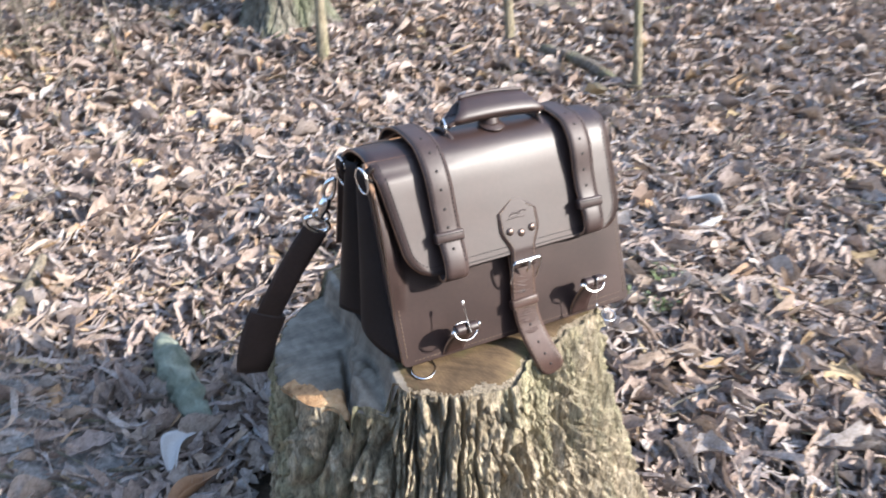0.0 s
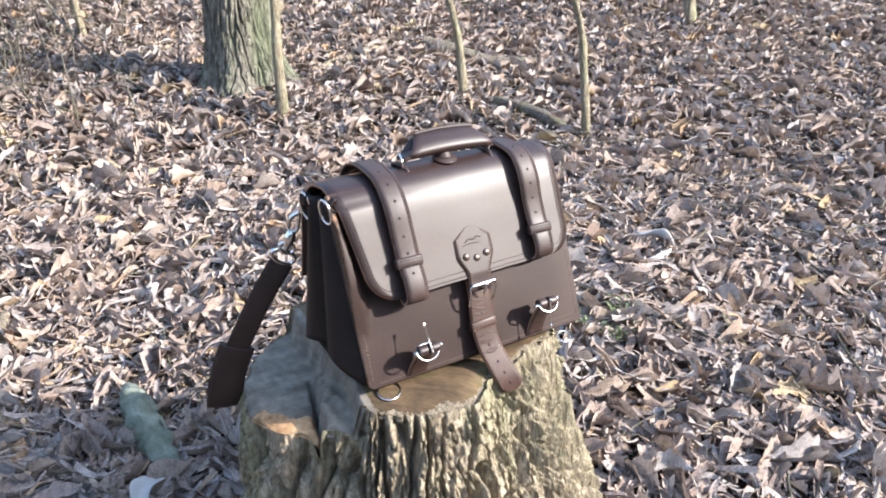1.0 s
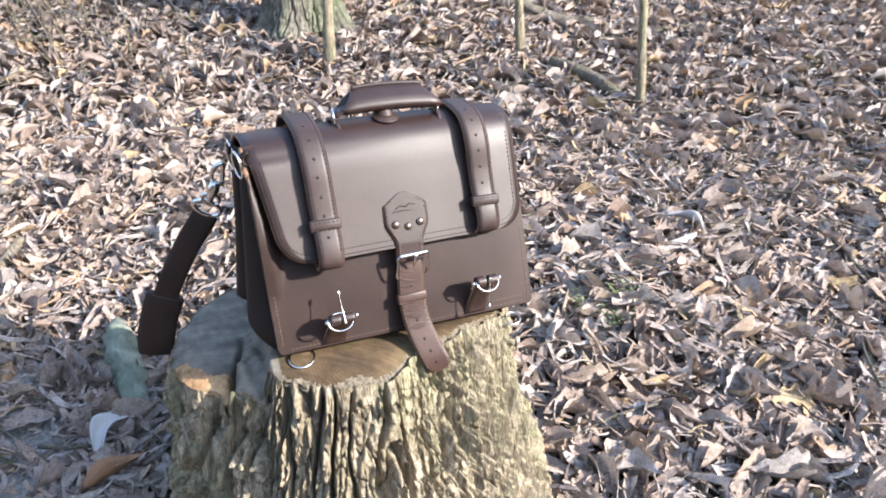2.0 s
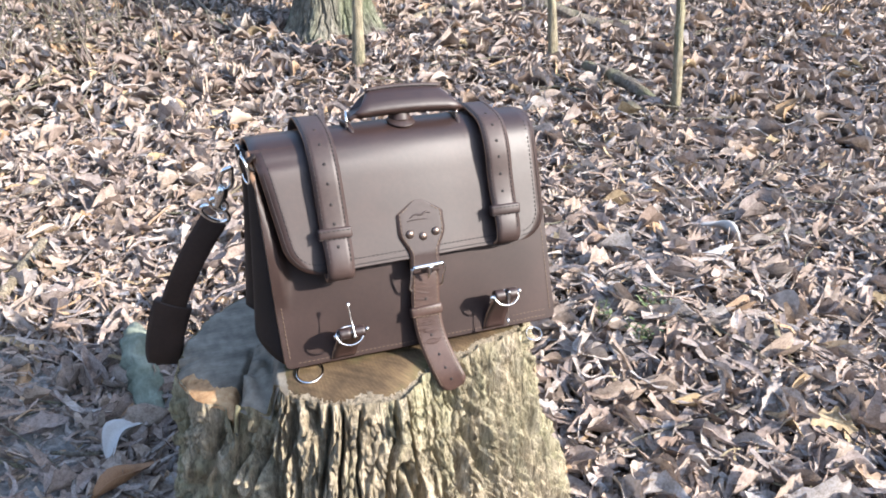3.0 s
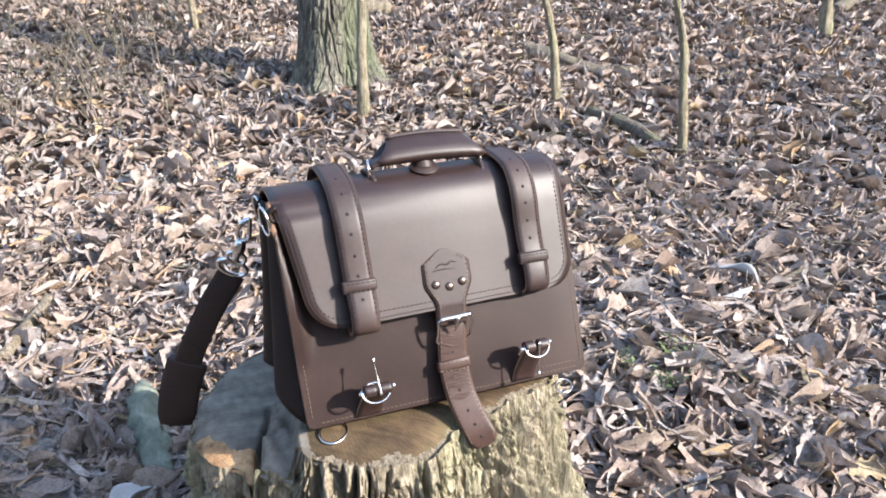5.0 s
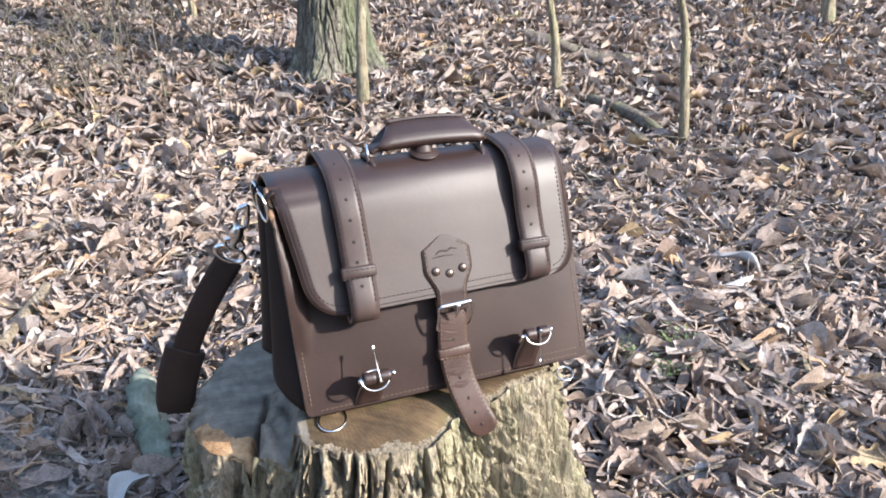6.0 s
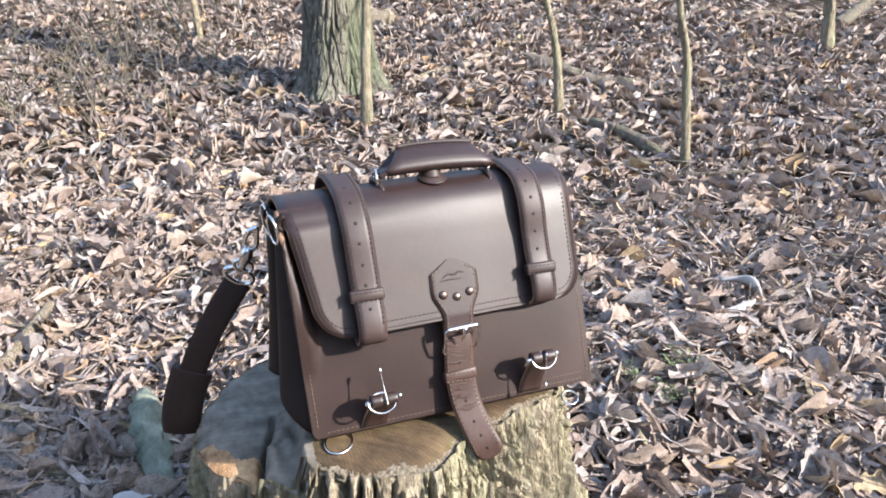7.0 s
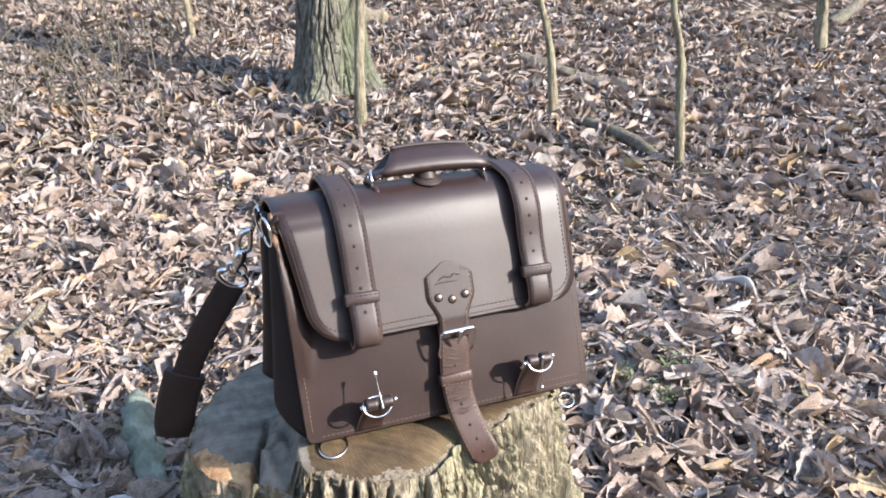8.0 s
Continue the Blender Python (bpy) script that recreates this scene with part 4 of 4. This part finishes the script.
def build_handle(case):
    y0 = 0.100
    handle = part("handle", handle_grip(y0), M_LEATHER, case, "rolled brown leather carrying handle")
    for side in (-1, 1):
        x = side * 0.073
        part("handle_end", sheet(lambda u, v: (x + side * (0.024 * v - 0.018), y0 - 0.002 + (u * 2 - 1) * (0.015 - 0.003 * v), 0.320 - 0.010 * v * v), 4, 8, 0.005), M_STRAP, handle, "folded leather end holding the ring")
        loop = [(x + side * 0.007 + 0.003 * math.cos(a), y0 + 0.0135 * math.cos(a), 0.306 + 0.013 * math.sin(a)) for a in np.linspace(0, 2 * math.pi, 13)[:-1]]
        part("handle_ring", tube(loop, (0.0018,), 8, 32, closed=True), M_METAL, handle, "nickel handle ring")
        part("anchor_loop", tube([(x + side * 0.004, y0 - 0.020, 0.2935), (x + side * 0.006, y0 - 0.010, 0.301), (x + side * 0.008, y0 + 0.004, 0.3035), (x + side * 0.008, y0 + 0.022, 0.300)], (0.0035, 0.004, 0.004, 0.0035), 10, 16), M_LEATHER, case, "leather loop holding the handle ring")
    part("seam", sheet(lambda u, v: ((v * 2 - 1) * 0.055 + 0.006, y0 + 0.0095 + 0.002 * u, 0.3405 + 0.0030 * (1 - (v * 2 - 1) ** 2) + 0.0065 * u), 2, 24, 0.0035, rim=1), [M_STRAP, M_EDGE], handle, "raised stitched seam")

    def spine(v):
        return Vector(((v * 2 - 1) * 0.053 + 0.006, y0 + 0.0085, 0.3440 + 0.0030 * (1 - (v * 2 - 1) ** 2)))
    part("stitching", stitches([spine(v) + Vector((0, -0.0025, 0.0005)) for v in np.linspace(0.03, 0.97, 30)], lambda p: Vector((0, -1, 0.3))), M_DARK, handle)
    post = bmesh.new()
    bmesh.ops.create_cone(post, cap_ends=True, segments=24, radius1=0.0215, radius2=0.018, depth=0.0055)
    bmesh.ops.bevel(post, geom=[e for e in post.edges if abs(e.verts[0].co.z - e.verts[1].co.z) < 1e-5], offset=0.002, segments=2, affect="EDGES")
    bmesh.ops.transform(post, matrix=Matrix.Translation((-0.004, 0.093, 0.3035)) @ Matrix.Rotation(radians(14), 4, "X"), verts=post.verts)
    part("handle_rest", post, M_STRAP, case, "round leather boss under the handle")
    part("handle_stem", tube([(-0.004, 0.098, 0.300), (-0.004, 0.102, 0.316), (-0.004, 0.104, 0.326)], (0.016, 0.0145, 0.014), 14, 8), M_STRAP, case, "stub of leather under the grip")


ROLL = ((0.0, 0.0185, 0.003), (0.16, 0.0165, 0.0095), (0.26, 0.0100, 0.0135), (0.36, -0.001, 0.0085), (0.46, -0.0135, 0.0000), (0.52, -0.0195, -0.0080), (0.58, -0.0195, -0.0140), (0.68, -0.0120, -0.0205), (0.85, 0.0120, -0.0180), (1.0, 0.0185, 0.003))


def roll_section(a):
    """Outline of the roll: a flat face that slopes from the back seam to a rounded front ridge."""
    u = a / (2 * math.pi)
    for (ua, ya, za), (ub, yb, zb) in zip(ROLL, ROLL[1:]):
        if u <= ub:
            f = (u - ua) / (ub - ua)
            return ya + (yb - ya) * f, za + (zb - za) * f
    return ROLL[0][1], ROLL[0][2]


def handle_grip(y0):
    """A flat-bottomed roll of leather, bowed a little, sharp at its upper seam."""
    bm, rows, ns = bmesh.new(), [], 36
    for i in range(31):
        v = i / 30
        x = (v * 2 - 1) * 0.066 + 0.006
        bow = 0.0030 * (1 - (v * 2 - 1) ** 2)
        end = min(1, 0.80 + 0.2 * min(v, 1 - v) / 0.06)
        row = []
        for k in range(ns):
            a = 2 * math.pi * k / ns
            yy, zz = roll_section(a)
            slant = 0.85 * zz * (1 if v < 0.5 else -1) * max(0, 1 - min(v, 1 - v) / 0.3)
            row.append(bm.verts.new((x + slant, y0 + yy * end, 0.330 + bow + zz * end)))
        rows.append(row)
    for ra, rb in zip(rows, rows[1:]):
        for k in range(ns):
            bm.faces.new((ra[k], ra[(k + 1) % ns], rb[(k + 1) % ns], rb[k]))
    for ring, side in ((rows[0], 1), (rows[-1], -1)):      # hollow ends
        mid = sum((q.co for q in ring), Vector()) / ns
        lip = [bm.verts.new(mid + (q.co - mid) * 0.80) for q in ring]
        deep = [bm.verts.new(mid + (q.co - mid) * 0.72 + Vector((0.020 * side, 0, 0))) for q in ring]
        for ra, rb in ((ring, lip), (lip, deep)):
            for k in range(ns):
                bm.faces.new((ra[k], ra[(k + 1) % ns], rb[(k + 1) % ns], rb[k]))
        bm.faces.new(deep)
    bmesh.ops.recalc_face_normals(bm, faces=bm.faces)
    return bm


def wire_ring(center, a, b, ra, rb, wire, flat=0.0):
    pts = []
    for t in np.linspace(0, 2 * math.pi, 17)[:-1]:
        pts.append(Vector(center) + Vector(a) * ra * math.cos(t) + Vector(b) * rb * (math.sin(t) if math.sin(t) < 0 or not flat else math.sin(t) * flat))
    return tube(pts, (wire,), 8, 44, closed=True)


def build_rings(case):
    for side in (-1,):
        for y, z, x, tall in ((0.058, 0.266, 0.226, 0.018), (0.150, 0.252, 0.219, 0.022)):
            tabb = part("ring_tab", sheet(lambda u, v: (side * (0.212 + 0.010 * math.sin(v * 3.14)), y - 0.010 + 0.020 * u, z - 0.002 + tall * 1.15 * v), 3, 10, 0.004), M_GUSSET_SHADE, case, "folded leather ring tab")
            part("d_ring", wire_ring((side * x, y, z), (0.25 * side, 0.95, 0), (side * 0.15, 0, 1), 0.0125, tall, 0.0018), M_METAL, tabb, "bright nickel ring")
    part("foot_ring", wire_ring((-0.173, 0.002, -0.0125), (1, 0.1, 0), (0.1, 0.95, 0.22), 0.0185, 0.020, 0.0016), M_METAL, case, "nickel ring under the corner")
    part("foot_ring", wire_ring((0.178, 0.010, -0.030), (1, 0.1, 0), (0, 0.85, 0.45), 0.0135, 0.012, 0.0014), M_METAL, case, "nickel ring under the corner")


def build_shoulder_strap(case):
    way = ((-0.263, 0.158, 0.168), (-0.294, 0.174, 0.116), (-0.322, 0.196, 0.055), (-0.341, 0.227, -0.006))

    def ribbon(path, w, bow):
        def surface(u, v):
            c = curve_at(path, v)
            d = (curve_at(path, min(v + 0.02, 1)) - curve_at(path, max(v - 0.02, 0))).normalized()
            side = d.cross(Vector((0.25, 1, 0.1))).normalized()
            k = u * 2 - 1
            return c + side * k * w + Vector((0, bow * k * k, 0))
        return surface
    strap = part("shoulder_strap", sheet(ribbon(way, 0.0185, 0.002), 6, 30, 0.004), M_WEB, case, "dark brown shoulder strap with pad")
    pad = ((-0.333, 0.215, 0.021), (-0.348, 0.231, -0.027), (-0.357, 0.243, -0.072), (-0.357, 0.257, -0.100))
    part("shoulder_pad", sheet(ribbon(pad, 0.027, 0.006), 8, 24, 0.011), M_WEB, strap, "thick dark leather shoulder pad")
    rest = ((-0.357, 0.257, -0.100), (-0.30, 0.37, -0.16), (-0.14, 0.47, -0.26), (0.06, 0.48, -0.24), (0.12, 0.38, -0.02), (0.15, 0.25, 0.14), (0.16, 0.200, 0.21))
    part("strap_end", sheet(ribbon(rest, 0.0185, 0.001), 4, 60, 0.004), M_WEB, strap)
    hook = part("snap_hook", tube(((-0.233, 0.144, 0.246), (-0.244, 0.146, 0.241), (-0.250, 0.150, 0.226), (-0.244, 0.154, 0.212), (-0.236, 0.150, 0.219), (-0.234, 0.146, 0.235)), (0.0034,), 8, 44, closed=True), M_METAL, strap, "bright snap hook")
    part("swivel", tube(((-0.246, 0.146, 0.218), (-0.250, 0.149, 0.208), (-0.254, 0.153, 0.199), (-0.257, 0.156, 0.189)), (0.0060, 0.0095, 0.0085, 0.0060), 12, 12), M_METAL, hook)
    part("strap_loop", wire_ring((-0.261, 0.156, 0.178), (0.82, 0.1, -0.55), (0.5, -0.2, 0.8), 0.021, 0.011, 0.0034), M_METAL, hook)
    part("swivel_ring", wire_ring((-0.255, 0.152, 0.192), (0.82, 0.1, -0.55), (0.5, -0.2, 0.8), 0.013, 0.009, 0.0030), M_METAL, hook)


def build_briefcase():
    case = thing("briefcase", "dark brown satin leather briefcase standing on the stump", "briefcase")
    build_panels(case)
    build_flap(case)
    build_strap(case, -0.1280)
    build_strap(case, 0.119)
    build_closure(case)
    build_bottom_buckle(case, -0.120, 0.043, True)
    build_bottom_buckle(case, 0.108, 0.056, False)
    build_handle(case)
    build_rings(case)
    build_shoulder_strap(case)


build_briefcase()


# ---- small things on the ground ----
def lying(points, radii, name, label, material, sides=12, steps=40, wobble=0.3, seed=1, category="fallen branch", lift=0.0):
    """A branch that follows the ground through the given (x, y, height over it)."""
    ob = part(name, tube([(x, y, ground_z(x, y) + h + lift) for x, y, h in points], radii, sides, steps, wobble=wobble, seed=seed), material)
    return tagged(ob, label, category)


lying(((-0.76, 1.17, 0.04), (-0.70, 1.29, 0.05), (-0.655, 1.41, 0.05)), (0.016, 0.018, 0.012), "fallen_branch", "pale split branch lying in dry leaves", M_PALEWOOD, seed=2)
lying(((1.60, 2.17, 0.05), (1.63, 1.99, 0.06), (1.655, 1.80, 0.05), (1.68, 1.70, 0.02)), (0.022, 0.030, 0.028, 0.018), "fallen_branch", "grey dead branch half buried in leaves", M_DEADWOOD, seed=3)
lying(((0.95, 2.98, 0.0), (1.15, 3.08, 0.02), (1.42, 3.22, 0.03), (1.68, 3.36, 0.02)), (0.026, 0.03, 0.026, 0.018), "fallen_branch", "pale forked branch lying beyond the trunk", M_PALEWOOD, seed=4)
lying(((1.77, 3.12, 0.05), (1.88, 2.98, 0.05), (2.05, 2.80, 0.03), (2.25, 2.68, 0.03)), (0.045, 0.042, 0.032, 0.02), "fallen_branch", "dark rotting branch in leaf litter", M_DEADWOOD, seed=5)
lying(((4.0, 3.88, 0.03), (4.15, 3.80, 0.04), (4.36, 3.70, 0.03)), (0.028, 0.03, 0.026), "fallen_log", "short pale log lying far in the litter", M_PALEWOOD, seed=6, category="log")
lying(((4.3, 3.25, 0.05), (4.5, 3.3, 0.12), (4.75, 3.35, 0.2)), (0.05, 0.045, 0.04), "fallen_log", "dark broken log beside a sapling", M_DEADWOOD, seed=7, category="log")
lying(((1.05, 4.55, 0.05), (1.2, 4.5, 0.06), (1.40, 4.42, 0.06)), (0.075, 0.08, 0.078), "fallen_log", "sawn log with pale end behind the oak", M_PALEWOOD, seed=8, category="log")
lying(((-0.435, 0.95, 0.06), (-0.430, 0.84, 0.07), (-0.42, 0.72, 0.055), (-0.41, 0.62, 0.03)), (0.010, 0.034, 0.037, 0.034, 0.026), "fallen_log", "green algae-covered piece of wood beside the stump", M_MOSSLOG, seed=9, category="log", wobble=0.5)


def lone_leaf(x, y, size, turn, material, label, lift=0.05, shape=1):
    p, q = shape if isinstance(shape, tuple) else NEAR_LEAVES[shape]
    m = Euler((0.12, -0.15, radians(turn))).to_matrix() * size
    ob = part("large_leaf", ((p @ np.array(m).T + np.array((x, y, ground_z(x, y) + lift))).tolist(), [], q.tolist()), material)
    mod = ob.modifiers.new("thickness", "SOLIDIFY")
    mod.thickness = 0.0008
    tagged(ob, label, "leaf")


BROAD = leaf_shape("plain", 18, 8, random.Random(14))
BROAD = (BROAD[0] * np.array((1, 1.5, 1)), BROAD[1])
lone_leaf(-0.455, 0.55, 0.15, 48, M_PALELEAF, "large pale grey leaf on the litter", 0.06, BROAD)
lone_leaf(-0.47, 0.44, 0.16, 20, M_RUSTLEAF, "large rust-brown leaf on the litter", 0.05, 4)
lone_leaf(1.17, 0.70, 0.15, 115, M_PALELEAF, "pale curled leaf standing out of the litter", 0.06, 4)
lone_leaf(1.05, 0.60, 0.14, -12, M_PALELEAF, "pale grey flat leaf on the litter", 0.055, 7)
lone_leaf(0.0, 1.93, 0.13, 10, M_TANLEAF, "pale tan leaf on the litter", 0.05, 10)


def build_sprig(x, y, seed, label):
    rng = random.Random(seed)
    z = ground_z(x, y)
    sprig = thing("green_sprig", label, "plant", "green sprigs beside the stump", at=(x, y, z))
    bm = bmesh.new()
    for i in range(9):
        a, h = rng.uniform(0, 6.28), rng.uniform(0.04, 0.09)
        d = Vector((math.cos(a) * rng.uniform(0.2, 0.7), math.sin(a) * rng.uniform(0.2, 0.7), 1)) * h
        tube((Vector(), d * 0.5 + Vector((0, 0, 0.005)), d), (0.0012, 0.001, 0.0004), 5, 6, bm)
        for k in range(4):
            p = d * (0.45 + 0.15 * k)
            e = Vector((rng.uniform(-1, 1), rng.uniform(-1, 1), rng.uniform(0, 0.6))).normalized() * 0.016
            s = e.cross(Vector((0, 0, 1))).normalized() * 0.0045
            vs = [bm.verts.new(q) for q in (p, p + e * 0.5 + s, p + e, p + e * 0.5 - s)]
            bm.faces.new(vs)
    part("leaves", bm, M_GREEN, sprig)


build_sprig(0.60, 0.44, 1, "small green sprig growing through dry leaves")
build_sprig(0.74, 0.42, 2, "small green sprig growing through dry leaves")
build_sprig(0.66, 0.36, 3, "small green sprig growing through dry leaves")


def build_twigs():
    """Thin sticks scattered through the litter, and the bare brush to one side."""
    rng = random.Random(8)
    bm = bmesh.new()
    for i in range(520):
        r, a = math.sqrt(rng.uniform(1.0, 42)), radians(rng.uniform(16, 112))
        x, y = HUB.x + r * math.cos(a), HUB.y + r * math.sin(a)
        if (Vector((x, y, 0)) - STUMP).length < 0.5:
            continue
        t, ln = rng.uniform(0, 6.28), rng.uniform(0.12, 0.5)
        d = Vector((math.cos(t), math.sin(t), 0)) * ln / 2
        pts = []
        for k in (-1, -0.3, 0.4, 1):
            q = Vector((x, y, 0)) + d * k + Vector((rng.uniform(-1, 1), rng.uniform(-1, 1), 0)) * 0.02
            pts.append((q.x, q.y, ground_z(q.x, q.y) + 0.035 + rng.uniform(0, 0.03)))
        w = rng.uniform(0.0015, 0.005)
        tube(pts, (w, w * 0.9, w * 0.5), 5, 7, bm)
    tagged(part("twig_litter", bm, M_DEADWOOD), "thin broken twigs scattered over the leaves", "twigs", kind="stuff")
    for n, (cx, cy, many) in enumerate(((-0.55, 3.3, 46), (-0.25, 4.3, 40), (-0.75, 2.6, 24), (0.2, 5.6, 26))):
        bm = bmesh.new()
        for i in range(many):
            x, y = cx + rng.gauss(0, 0.35), cy + rng.gauss(0, 0.35)
            z = ground_z(x, y)
            h, a = rng.uniform(0.1, 0.5), rng.uniform(0, 6.28)
            d = Vector((math.cos(a), math.sin(a), 0)) * rng.uniform(0.1, 0.5)
            p = Vector((x, y, z))
            pts = (p, p + d * 0.4 + Vector((0, 0, h * 0.7)), p + d * 0.8 + Vector((0, 0, h)), p + d * 1.3 + Vector((0, 0, h * 0.7)))
            tube(pts, (0.004, 0.003, 0.002, 0.001), 5, 9, bm)
            q = curve_at(pts, 0.5)
            e = Vector((rng.uniform(-1, 1), rng.uniform(-1, 1), rng.uniform(0, 0.8))) * 0.15
            tube((q, q + e * 0.6, q + e + Vector((0, 0, 0.02))), (0.002, 0.0015, 0.0008), 4, 4, bm)
        ob = part("bramble", bm, M_DEADWOOD)
        tagged(ob, "tangle of bare brown bramble stems over leaves", "bramble", "bare brambles", kind="stuff")
    lying(((-0.30, 5.5, 0.7), (-0.18, 4.6, 0.42), (-0.02, 3.7, 0.12), (0.14, 3.05, 0.04)), (0.007, 0.008, 0.008, 0.007), "bare_stem", "long dark bare stem arching to the ground", M_DEADWOOD, 8, 30, 0.2, 6, "stem")


build_twigs()


# ---- single leaves of the litter, nearest the stump ----
LEAF_MESHES = []
for p, q in NEAR_LEAVES:
    me = bpy.data.meshes.new("leaf")
    me.from_pydata(p.tolist(), [], q.tolist())
    me.polygons.foreach_set("use_smooth", [True] * len(me.polygons))
    me.materials.append(M_LEAF_ONE)
    LEAF_MESHES.append(me)
for pick, m, at in SINGLE_LEAVES:
    leaf = new("leaf", LEAF_MESHES[pick])
    leaf.matrix_world = Matrix.Translation(at) @ m.to_4x4()
    leaf.parent = LITTER
